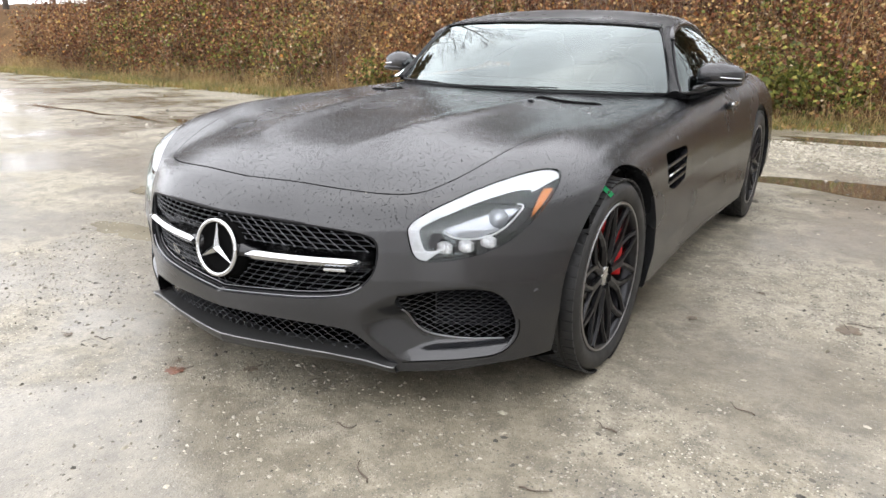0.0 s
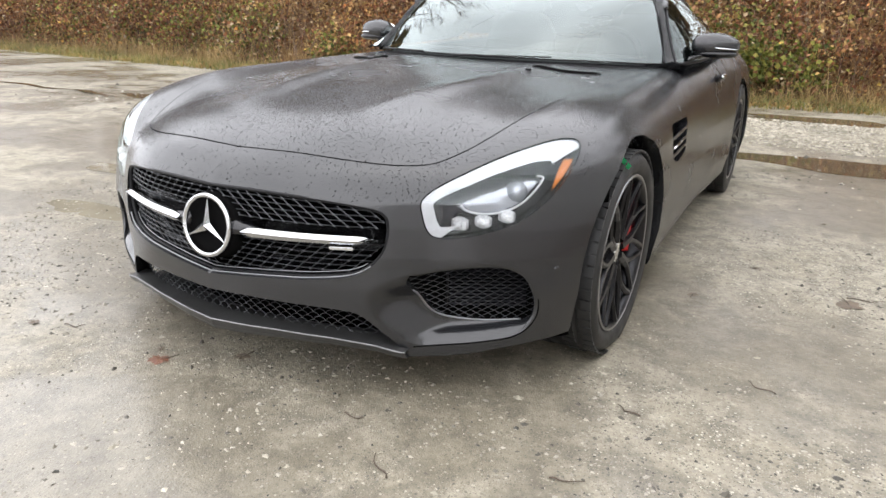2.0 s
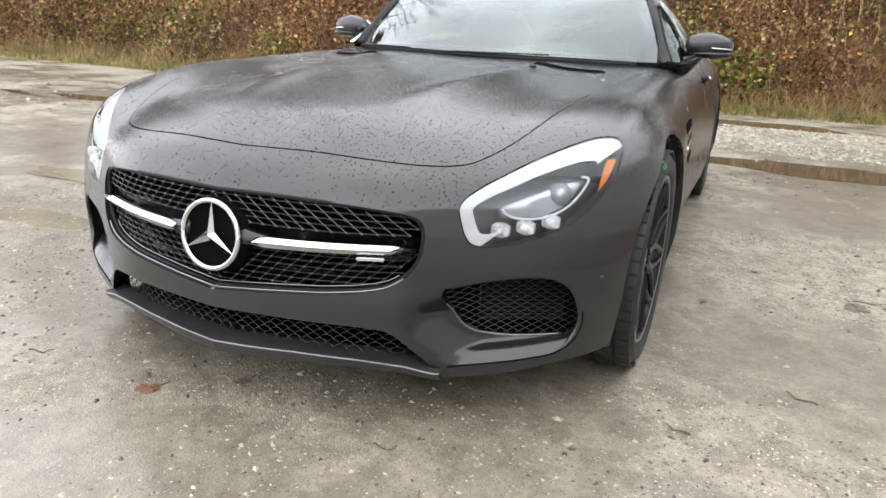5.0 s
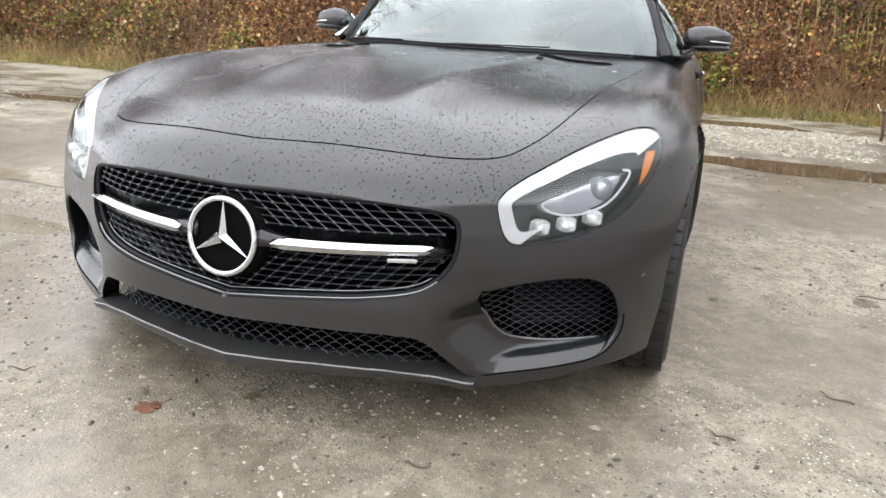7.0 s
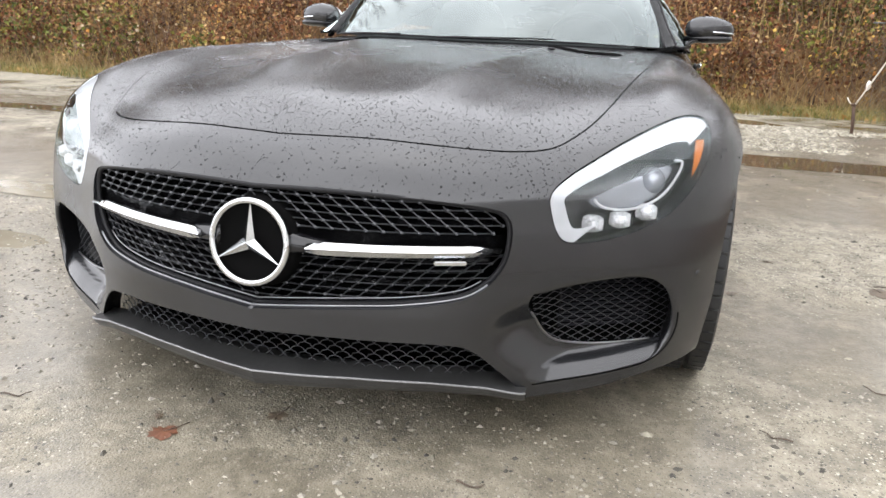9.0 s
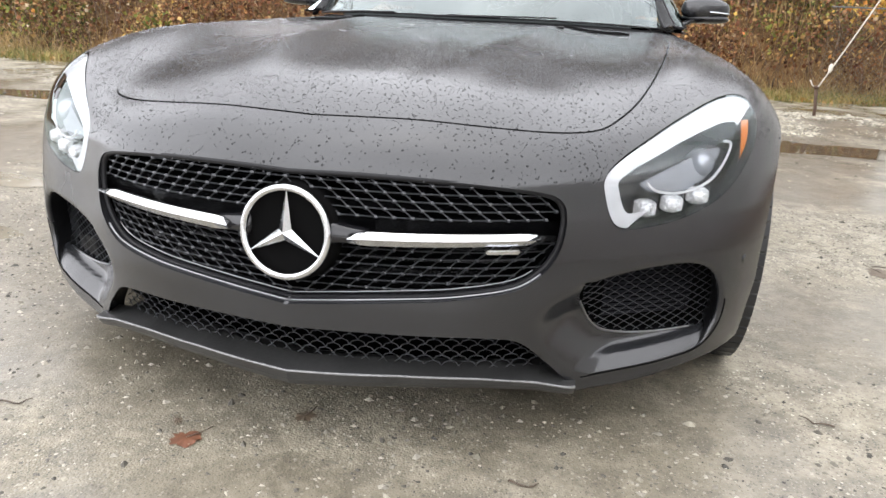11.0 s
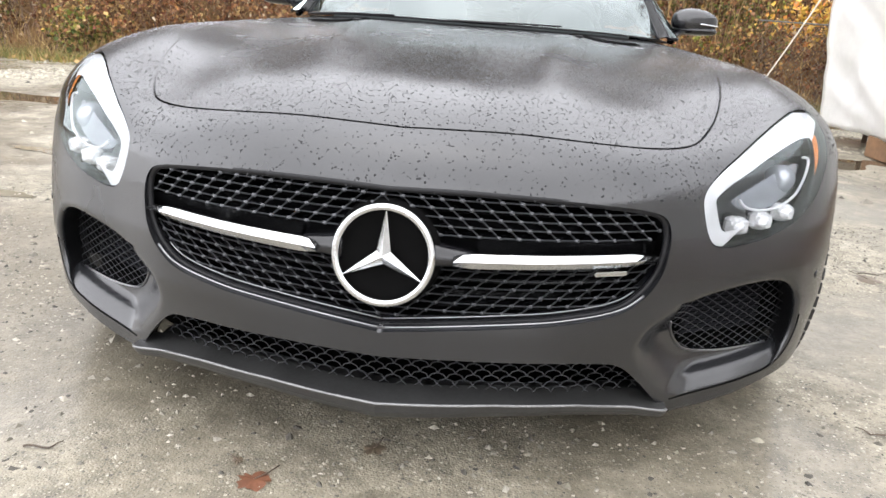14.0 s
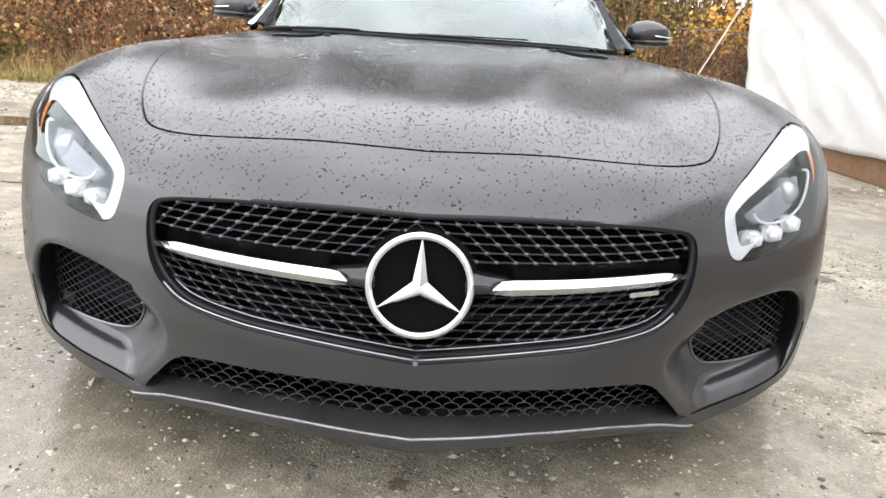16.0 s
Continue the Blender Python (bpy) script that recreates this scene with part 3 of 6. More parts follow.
def lattice(outline, dx, dz, y_of, r, stud, half=0.5, inset=0.006, bow=0.0):
    """A woven screen of thin diagonal bars with a stud at each crossing, inside an outline (x, z)."""
    out = np.asarray(outline)
    x0, x1, z0, z1 = out[:, 0].min(), out[:, 0].max(), out[:, 1].min(), out[:, 1].max()
    verts, faces = [], []

    def bar(a, b):
        a, b = Vector(a), Vector(b)
        d = (b - a).normalized()
        s = d.cross(Vector((0, 1, 0))).normalized() * r
        f = Vector((0, r * 1.6, 0))
        k = len(verts)
        for p in (a, b):
            verts.extend([p - s, p + s, p - f])
        faces.extend([(k, k + 3, k + 5, k + 2), (k + 2, k + 5, k + 4, k + 1), (k, k + 1, k + 4, k + 3)])

    rows, cols = int((z1 - z0) / dz) + 2, int((x1 - x0) / dx) + 2
    P = {}
    for j in range(rows):
        for i in range(cols):
            x, z = x0 + (i + half * (j % 2)) * dx, z0 + j * dz
            P[i, j] = (x, z)
    keys = list(P)
    ins = dict(zip(keys, outline_field(out, [P[k][0] for k in keys], [P[k][1] for k in keys]) < -inset))
    at = {k: (P[k][0], y_of(P[k][0], P[k][1]), P[k][1]) for k in keys if ins[k]}
    for (i, j), p in at.items():
        o = j % 2
        ways = ((i + o, j + 1), (i + o - 1, j + 1))
        if stud:
            ways = ways[:1] if (p[0] > 0) == (p[2] < 0.443) else ways[1:]
        for q in ways:
            if q in P:
                e = at.get(q)
                if e is None:
                    e = [(a + b) / 2 for a, b in zip(p, (P[q][0], y_of(*P[q]), P[q][1]))]
                if bow:
                    m = (p[0] + (0.5 - bow) * (e[0] - p[0]), (p[1] + e[1]) / 2, p[2] + (0.5 + bow) * (e[2] - p[2]))
                    bar(p, m)
                    bar(m, e)
                else:
                    bar(p, e)
        if stud and (i + 1, j) in at:
            bar(p, at[i + 1, j])
        for q in () if stud else ((i + o, j - 1), (i + o - 1, j - 1)):
            if q in P and q not in at:
                bar(p, [(a + b) / 2 for a, b in zip(p, (P[q][0], y_of(*P[q]), P[q][1]))])
        if stud:
            k = len(verts)
            c = Vector(p) - Vector((0, r * 1.5, 0))
            verts.extend([c + Vector((stud * math.cos(a), 0, 0.8 * stud * math.sin(a))) for a in [math.pi * t / 3 for t in range(6)]] + [c - Vector((0, stud * 0.7, 0))])
            faces.extend([(k + t, k + (t + 1) % 6, k + 6) for t in range(6)])
    return verts, faces


def both(half_line):
    h = np.asarray(half_line)
    return np.vstack([h, (h * np.array([-1, 1]))[::-1]])


# grille: screen, louvres behind it, frame, bright wings and the round emblem
grille = tagged(new("grille"), "black lattice radiator grille with bright wings and round emblem")
grille.parent = car
tagged(from_arrays("grille_screen", *lattice(both(GRILLE_HALF), 0.0320, 0.0150, lambda x, z: face_y(x) + 0.036 - 0.05 * (z - 0.43), 0.0014, 0.0050), SCREENING, grille, smooth=False), kind="stuff")
for k in range(9):
    z = 0.345 + 0.024 * k
    xs = np.linspace(-0.43, 0.43, 25) * (1 - 0.35 * max(0, 0.40 - z) / 0.06)
    part("louvre", ruled([(x, face_y(x) + 0.062, z - 0.006) for x in xs], [(x, face_y(x) + 0.075, z + 0.006) for x in xs], 2, thick=0.002), GLOSS, grille, smooth=False)
hoop = [(x, face_y(x) + 0.022 + 0.10 * max(0, z - 0.45), z) for x, z in both(GRILLE_HALF * 0.985 + np.array([0, 0.0065]))[:-1]]
part("grille_frame", tube(hoop, 0.0055, 8, True), DARK, grille)
low_edge = [(x, face_y(x) + 0.006, z + 0.004) for x, z in both(GRILLE_HALF[60:])]
part("lower_frame_edge", tube(low_edge, 0.0018, 6), EDGE, grille, "thin bright lower edge of the grille frame")
part("inner_frame_edge", tube([(x * 0.985, face_y(x) + 0.024, z + 0.013) for x, z in both(GRILLE_HALF[62:])], 0.0013, 6), EDGE, grille, "thin bright inner edge of the grille frame")
for s in (1, -1):
    xs = np.linspace(0.112, 0.458, 24)
    bm = bmesh.new()
    rings = []
    for i, x in enumerate(xs):
        u = i / 23
        h = 0.0118 - 0.0022 * u
        if u > 0.86:
            h *= max(0.25, 1 - (u - 0.86) / 0.16)
        if u < 0.07:
            h *= 0.62 + 0.38 * u / 0.07
        zc, y = 0.4410 + 0.0055 * u, 0.006 + 0.112 * u - 0.016 * math.sin(math.pi * u)
        rings.append([bm.verts.new(q) for q in ((s * x, y + 0.022, zc - h), (s * x, y + 0.004, zc - h), (s * x, y - 0.004, zc + 0.15 * h), (s * x, y + 0.010, zc + h), (s * x, y + 0.022, zc + h))])
    for a, b in zip(rings, rings[1:]):
        for k in range(5):
            bm.faces.new((a[k], b[k], b[(k + 1) % 5], a[(k + 1) % 5]))
    bm.faces.new(rings[0])
    bm.faces.new(rings[-1][::-1])
    bmesh.ops.recalc_face_normals(bm, faces=bm.faces[:])
    part("chrome_wing", bm, CHROME, grille, "bright satin wing of the grille", smooth=False)
    arm = [(s * x, float(face_y(x)) + 0.022, 0.4405 + 0.006 * (1 - t)) for t, x in zip(np.linspace(0, 1, 8), np.linspace(0.07, 0.15, 8))]
    part("wing_bracket", tube(arm, [0.026, 0.024, 0.021, 0.019, 0.018, 0.017, 0.016, 0.010], 10, flat=0.7), GLOSS, grille)
part("wing_backing", ruled([(x, float(face_y(x)) + 0.026, 0.436) for x in np.linspace(-0.46, 0.46, 30)], [(x, float(face_y(x)) + 0.030, 0.473) for x in np.linspace(-0.46, 0.46, 30)], 2, thick=0.004), GLOSS, grille)
tilt = pose(0, 0.002, 0.4415, -7)
ring = [(0.0785 * math.cos(a), 0, 0.0785 * math.sin(a)) for a in np.linspace(0, 2 * math.pi, 72, endpoint=False)]
emblem = tagged(new("emblem"), "round chrome emblem with a three-pointed figure")
emblem.parent = grille
part("emblem_ring", moved(tube(ring, 0.0066, 12, True, 1.0), tilt), CHROME, emblem)
bm = bmesh.new()
front = bm.verts.new((0, -0.012, 0))
rear = bm.verts.new((0, 0.006, 0))
star = []
for k in range(6):
    a = math.pi / 2 + k * math.pi / 3
    rr = 0.078 if k % 2 == 0 else 0.0135
    star.append(bm.verts.new((rr * math.cos(a), -0.001, rr * math.sin(a))))
for k in range(6):
    bm.faces.new((star[k], star[(k + 1) % 6], front))
    bm.faces.new((star[(k + 1) % 6], star[k], rear))
bmesh.ops.recalc_face_normals(bm, faces=bm.faces[:])
part("emblem_star", moved(bm, tilt), CHROME, emblem, smooth=False)
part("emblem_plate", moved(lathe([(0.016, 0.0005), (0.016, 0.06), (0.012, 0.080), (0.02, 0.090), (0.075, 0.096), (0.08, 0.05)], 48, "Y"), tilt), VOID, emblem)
part("side_badge", join(box((0.062, 0.005, 0.0085), (0.372, float(face_y(0.372)) + 0.006, 0.4250), 0.002, turn=Euler((0, 0, radians(24))).to_matrix())), CHROME, grille, "small bright badge as a plain bar", smooth=False)

# near-black radiator wall behind the openings, the depth's shade put into its colour
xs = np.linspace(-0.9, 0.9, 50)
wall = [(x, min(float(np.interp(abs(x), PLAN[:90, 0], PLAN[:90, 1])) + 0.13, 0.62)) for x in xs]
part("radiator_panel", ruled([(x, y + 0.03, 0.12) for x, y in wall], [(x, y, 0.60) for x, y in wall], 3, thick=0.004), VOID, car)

# lower air opening and splitter
lower = tagged(new("lower_intake"), "black scale-patterned screen in the lower air opening")
lower.parent = car
LOWER_SCREEN = np.array([(0.0, 0.268), (0.30, 0.270), (0.38, 0.262), (0.43, 0.235), (0.47, 0.17), (0.40, 0.176), (0.0, 0.184)])
tagged(from_arrays("lower_screen", *lattice(both(LOWER_SCREEN), 0.0315, 0.0110, lambda x, z: face_y(x) + 0.058, 0.0012, 0.0, inset=0.001, bow=0.2), LATTICE, lower, smooth=False), kind="stuff")
SPLIT = curve([(0, -0.006), (0.10, 0.009), (0.22, 0.037), (0.34, 0.076), (0.44, 0.114), (0.512, 0.141), (0.522, 0.150)], 40)


def split_z(x):
    return np.interp(abs(x), (0, 0.2, 0.345, 0.45, 0.52), (0.178, 0.180, 0.174, 0.163, 0.149))


def split_part():
    pts = np.vstack([(SPLIT * np.array([-1, 1]))[::-1][:-1], SPLIT])
    bm = bmesh.new()
    rings = []
    for x, y in pts:
        z = float(split_z(x))
        drop = 0.033 - 0.012 * abs(x) / 0.52
        prof = ((0.064, z - 0.02), (0.062, z + 0.007), (0.012, z + 0.002), (0.002, z + 0.0015), (-0.002, z - 0.002), (0.0, z - 0.007), (0.004, z - 0.6 * drop), (0.012, z - drop), (0.20, z - drop - 0.004))
        rings.append([bm.verts.new((x, y + a, b)) for a, b in prof])
    for a, b in zip(rings, rings[1:]):
        for k in range(8):
            bm.faces.new((a[k], b[k], b[k + 1], a[k + 1]))
    bmesh.ops.recalc_face_normals(bm, faces=bm.faces[:])
    return bm


part("splitter", split_part(), CARBON, car, "dark lip spoiler with a pale edge", smooth=False)
part("splitter_edge", tube([(x, y - 0.001, float(split_z(x)) + 0.0005) for x, y in np.vstack([(SPLIT * np.array([-1, 1]))[::-1][:-1], SPLIT])], 0.0028, 6), plain("pale_lip_edge", (0.16, 0.16, 0.16), 0.35, 0.3, 0.3, 120), car)
for s in (1, -1):
    seam = RECESS[30:][::-1][:44]
    part("lip_groove", tube([(s * x, float(skin_y(x, z)) + 0.001, z) for x, z in seam], 0.0022, 6), VOID, car)
    # side air intake: open diamond screen with a bright lower edge, and a finned core behind it
    intake = tagged(new("side_intake"), "black mesh air intake in the front bumper")
    intake.parent = car
    v, f = lattice(MESH, 0.0270, 0.0086, lambda x, z: float(scoop_y(np.array([x]), np.array([z]))[0]) + 0.004, 0.0010, 0.0, inset=0.001)
    tagged(from_arrays("intake_screen", [(s * p[0], p[1], p[2]) for p in v], f, SCREENING, intake, smooth=False), kind="stuff")
    edge = [(s * x, float(scoop_y(np.array([x]), np.array([z]))[0]) - 0.001, z) for x, z in MESH[:38]]
    part("intake_frame", tube(edge, 0.0024, 6), EDGE, intake, "thin bright lower edge of the screen")
    for k in range(15):
        z = 0.238 + 0.0095 * k
        ends = [(x, float(np.interp(x, (0.5, 0.8), (0.26, 0.43))) + 0.012) for x in np.linspace(0.562, 0.745, 6)]
        part("core_fin", ruled([(s * x, y, z) for x, y in ends], [(s * x, y + 0.006, z + 0.0052) for x, y in ends], 2, thick=0.0012), SMOKE, intake, smooth=False)
    part("core_side", box((0.004, 0.012, 0.145), (s * 0.560, 0.303, 0.305), 0.001), SMOKE, intake)
    bm = bmesh.new()
    bmesh.ops.create_uvsphere(bm, u_segments=12, v_segments=6, radius=1)
    part("parking_sensor", moved(bm, pose(s * 0.832, skin_y(0.832, 0.372) + 0.001, 0.372, 0, 0, s * 58) @ Matrix.Diagonal((0.009, 0.003, 0.009, 1))), PAINT, car)

# headlamps
lens_sheet = Sheet(base_v, base_f).trim(lambda x, y, z: -light_f(x, y, z) - 0.0003, "light")
# the clear cover, and the housing, light guide and reflector laid beneath it
TEAR = curve([(0.612, 0.538), (0.625, 0.524), (0.66, 0.517), (0.70, 0.522), (0.735, 0.540), (0.760, 0.572), (0.770, 0.604), (0.752, 0.607), (0.70, 0.586), (0.65, 0.562)], 60, True)


def below(x, z):
    return 0.452 + (x - 0.578) * 0.90 - z


guide_sheet = Sheet(base_v, base_f).trim(lambda x, y, z: -light_f(x, y, z) - 0.0015).trim(lambda x, y, z: light_f(x, y, z) + np.interp(x, (0.55, 0.62, 0.75, 0.8), (0.025, 0.031, 0.038, 0.048)))
guide_sheet.trim(lambda x, y, z: -below(x, z))
amber_sheet = Sheet(base_v, base_f).trim(lambda x, y, z: -light_f(x, y, z) - 0.005).trim(lambda x, y, z: light_f(x, y, z) + 0.034).trim(lambda x, y, z: below(x, z) - 0.004)
amber_sheet.trim(lambda x, y, z: x - 0.803).trim(lambda x, y, z: z - 0.545 - 0.8 * (0.80 - x)).trim(lambda x, y, z: np.where(x > 0.7, 0.650 - z, -1.0))
tear_sheet = Sheet(base_v, base_f).trim(lambda x, y, z: np.where(y < 0.9, -outline_field(TEAR, x, z), -1.0))
for s in (1, -1):
    lamp = tagged(new("headlamp"), "clear swept-back headlamp with white light guide")
    lamp.parent = car
    side = (lambda sh: sh) if s > 0 else flip
    cover = side(lens_sheet).make("cover", CLEAR, lamp, mirror=False)
    cover.visible_shadow = False
    side(lens_sheet).make("housing", SMOKE, lamp, mirror=False, offset=0.052)
    side(guide_sheet).make("light_guide", WHITE, lamp, "white daytime light guide", mirror=False, offset=0.003)
    side(amber_sheet).make("side_reflector", AMBER, lamp, "amber side reflector", mirror=False, offset=0.014)
    side(tear_sheet).make("main_lens", GREYLENS, lamp, mirror=False, offset=0.030)
    rim_line = [(s * x, skin_y(x, z) + 0.018, z - 0.002) for x, z in TEAR[:42]]
    part("lens_trim", tube(rim_line, 0.0028, 6), WHITE, lamp)
    bm = bmesh.new()
    bmesh.ops.create_uvsphere(bm, u_segments=20, v_segments=10, radius=0.030)
    part("projector", moved(bm, Matrix.Translation((s * 0.712, skin_y(0.712, 0.562) + 0.056, 0.562))), GREYLENS, lamp)
    for x, z in ((0.612, 0.486), (0.662, 0.493), (0.711, 0.506)):
        y = skin_y(x, z) + 0.026
        bm = join(blob((0.021, 0.014, 0.0165), (s * x, y, z + 0.002), 4.5, 12), blob((0.012, 0.007, 0.010), (s * x, y - 0.013, z + 0.002), 3, 10))
        part("led_lens", bm, CRYSTAL, lamp, smooth=False)
        part("led_bezel", box((0.046, 0.012, 0.040), (s * x, y + 0.014, z + 0.002), 0.004), SMOKE, lamp)


# ---- wheels ----
def wheel_parts(name, hub, tyre_w, r):
    """A wheel whose outer side looks to +x, its hub at the origin."""
    w = tagged(new(name), "dark multi-spoke wheel with low tyre")
    h, rr = tyre_w / 2, 0.243
    prof = [(-h + 0.02, rr), (-h, rr + 0.02), (-h - 0.004, rr + 0.045), (-h + 0.006, r - 0.018), (-h + 0.022, r - 0.004)]
    for a in (-0.62, -0.2, 0.2, 0.62):
        prof += [(a * h - 0.006, r), (a * h - 0.0045, r - 0.007), (a * h + 0.0045, r - 0.007), (a * h + 0.006, r)]
    prof += [(h - 0.022, r - 0.004), (h - 0.006, r - 0.018), (h + 0.004, rr + 0.045), (h, rr + 0.022), (h - 0.008, rr + 0.006), (h - 0.02, rr)]
    tyre = part("tyre", lathe(prof, 96), RUBBER, w, "wet black low-profile tyre")
    bm = bmesh.new()
    for k in range(60):
        a = 2 * math.pi * k / 60
        for u, wd, lean in ((-0.82 * h, 0.040, 0.1), (0.82 * h, 0.040, -0.1), (0.41 * h, 0.040, 0.06), (-0.41 * h, 0.040, -0.06)):
            b = a + lean + (0.05 if abs(u) < 0.6 * h else 0)
            m = Matrix.Rotation(b, 4, "X") @ Matrix.Translation((u, 0, r + (0.0005 if abs(u) < 0.6 * h else -0.0035)))
            bmesh.ops.create_cube(bm, size=1, matrix=m @ Matrix.Diagonal((wd, 2 * math.pi * r / 60 * 0.80, 0.006, 1)))
    tagged(part("tread", bm, RUBBER, tyre, smooth=False), kind="stuff")
    rim = part("rim", lathe([(h - 0.012, rr + 0.004), (h - 0.006, rr + 0.002), (h - 0.006, rr - 0.006), (h - 0.018, rr - 0.014), (h - 0.05, rr - 0.022), (-h + 0.03, rr - 0.02), (-h + 0.02, rr)], 96), RIM, w)
    part("rim_edge", lathe([(h - 0.0065, rr + 0.0025), (h - 0.004, rr + 0.001), (h - 0.004, rr - 0.004), (h - 0.0065, rr - 0.0055)], 96), EDGE, rim)
    for k in range(10):
        a = 2 * math.pi * k / 10 + 0.1
        bm = bmesh.new()
        for lean in (-1, 1):
            pts = []
            for t, sp in ((0.045, 0.0), (0.095, 0.012 * lean), (0.135, 0.06 * lean), (0.185, 0.17 * lean), (rr - 0.010, 0.262 * lean)):
                pts.append((h - 0.028 - 0.16 * (0.24 - t) ** 1.2 + 0.014, t * math.cos(a + sp), t * math.sin(a + sp)))
            b2 = tube(pts, [0.019, 0.0145, 0.011, 0.0095, 0.011], 6, flat=0.85)
            bm = join(bm, b2)
        part("spoke", bm, RIM, rim, smooth=False)
    part("hub_cap", lathe([(h - 0.05, 0.034), (h - 0.029, 0.034), (h - 0.026, 0.029), (h - 0.026, 0.001)], 32), CHROME, rim, "chrome hub cap")
    part("hub_centre", lathe([(h - 0.09, 0.07), (h - 0.045, 0.066), (h - 0.035, 0.05), (h - 0.03, 0.03)], 40), RIM, rim)
    for k in range(5):
        a = 2 * math.pi * k / 5
        part("wheel_bolt", lathe([(h - 0.05, 0.009), (h - 0.033, 0.009), (h - 0.031, 0.0005)], 6), STEEL, rim).location = (0, 0.056 * math.cos(a), 0.056 * math.sin(a))
    part("brake_disc", lathe([(0.0, 0.06), (0.03, 0.07), (0.03, 0.19), (0.0, 0.19)], 64), STEEL, w)
    arc = [(0.058, 0.165 * math.cos(b), 0.165 * math.sin(b)) for b in np.linspace(-0.25, 1.3, 12)]
    part("brake_caliper", tube(arc, 0.042, 8, flat=0.8), RED, w, "red brake caliper")
    return w


for name, hub, wd, x in (("front_wheel", HUB_F, 0.262, 0.783), ("rear_wheel", HUB_R, 0.29, 0.80)):
    w = wheel_parts(name, hub, wd, hub[1] + (0.010 if name == "front_wheel" else 0.0035))
    steer = -1.8 if name == "front_wheel" else 0
    w.matrix_basis = pose(x, hub[0], hub[1], 0, 0, steer)
    w.parent = car
    o = copy_thing(w, pose(-x + 0.022, hub[0], hub[1], 0, 0, 180 + steer))
    o.parent = car
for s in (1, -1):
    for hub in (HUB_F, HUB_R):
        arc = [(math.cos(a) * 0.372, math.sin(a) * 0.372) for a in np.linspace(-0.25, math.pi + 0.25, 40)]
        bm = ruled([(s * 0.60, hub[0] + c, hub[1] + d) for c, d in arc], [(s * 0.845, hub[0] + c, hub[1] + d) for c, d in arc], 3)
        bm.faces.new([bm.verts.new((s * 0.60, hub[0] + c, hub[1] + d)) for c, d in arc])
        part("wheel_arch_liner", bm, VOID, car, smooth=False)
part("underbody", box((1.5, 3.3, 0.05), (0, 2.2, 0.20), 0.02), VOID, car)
tape = part("tape_strip", join(ruled([(0.894, 0.690, 0.630), (0.880, 0.672, 0.632)], [(0.915, 0.730, 0.597), (0.913, 0.702, 0.590)], 4, thick=0.001)), TAPE, car, "strip of bright green tape")

# ---- cabin ----
SILL_GLASS = curve([(0, 1.600, 0.826), (0.25, 1.635, 0.827), (0.48, 1.745, 0.826), (0.65, 1.885, 0.822), (0.728, 1.985, 0.820)], 24)
HEAD_GLASS = curve([(0, 2.165, 1.128), (0.25, 2.175, 1.126), (0.45, 2.195, 1.118), (0.56, 2.215, 1.108), (0.592, 2.225, 1.103)], 24)
RAIL = curve([(0.775, 1.985, 0.828), (0.72, 2.07, 0.925), (0.665, 2.18, 1.045), (0.638, 2.27, 1.095), (0.615, 2.45, 1.132), (0.605, 2.70, 1.140), (0.612, 2.95, 1.102), (0.635, 3.25, 1.000), (0.665, 3.60, 0.895)], 60)
CROWN = curve([(0, 2.165, 1.136), (0, 2.30, 1.172), (0, 2.50, 1.205), (0, 2.75, 1.216), (0, 3.0, 1.200), (0, 3.35, 1.120), (0, 3.75, 1.000), (0, 4.1, 0.91)], 40)


def mirrored(pts):
    p = np.asarray(pts)
    return np.vstack([(p * np.array([-1, 1, 1]))[::-1][:-1], p])


cabin = tagged(new("cabin"), "closed coupe cabin with dark roof and tinted glass")
cabin.parent = car
screen = part("windscreen", ruled(mirrored(SILL_GLASS), mirrored(HEAD_GLASS), 14, (0, -0.012, 0.022)), SCREEN, cabin, "sloping tinted windscreen reflecting pale sky")
screen.visible_shadow = False


def roof_sheet(rail, crown, n=14):
    """From the rail over the crown to the other rail."""
    bm = bmesh.new()
    g = []
    for r, c in zip(rail, crown):
        row = []
        for th in np.linspace(math.pi / 2, -math.pi / 2, 2 * n + 1):
            k = abs(math.cos(th)) ** 0.75
            row.append(bm.verts.new((r[0] * math.sin(th), r[1] + (c[1] - r[1]) * math.cos(th), r[2] + (c[2] - r[2]) * k)))
        g.append(row)
    for a, b in zip(g, g[1:]):
        for k in range(len(a) - 1):
            bm.faces.new((a[k], a[k + 1], b[k + 1], b[k]))
    bmesh.ops.recalc_face_normals(bm, faces=bm.faces[:])
    return bm


part("roof", roof_sheet(RAIL[22:], CROWN[np.linspace(0, 39, 38).astype(int)]), GLOSS_ROOF, cabin, "dark satin roof panel")
head = mirrored(HEAD_GLASS)
part("roof_header", ruled(head + np.array([0, -0.004, 0.004]), head + np.array([0, 0.050, 0.026]), 4, (0, 0, 0.006), 0.004), PALE, cabin, "pale strip above the windscreen")
cowl = mirrored(SILL_GLASS)
part("cowl_panel", ruled(cowl + np.array([0, -0.05, -0.022]), cowl + np.array([0, 0.02, -0.008]), 3, thick=0.004), DARK, cabin)
part("frit_band", tube(cowl + np.array([0, 0.004, 0.002]), 0.0035, 6), DARK, cabin)
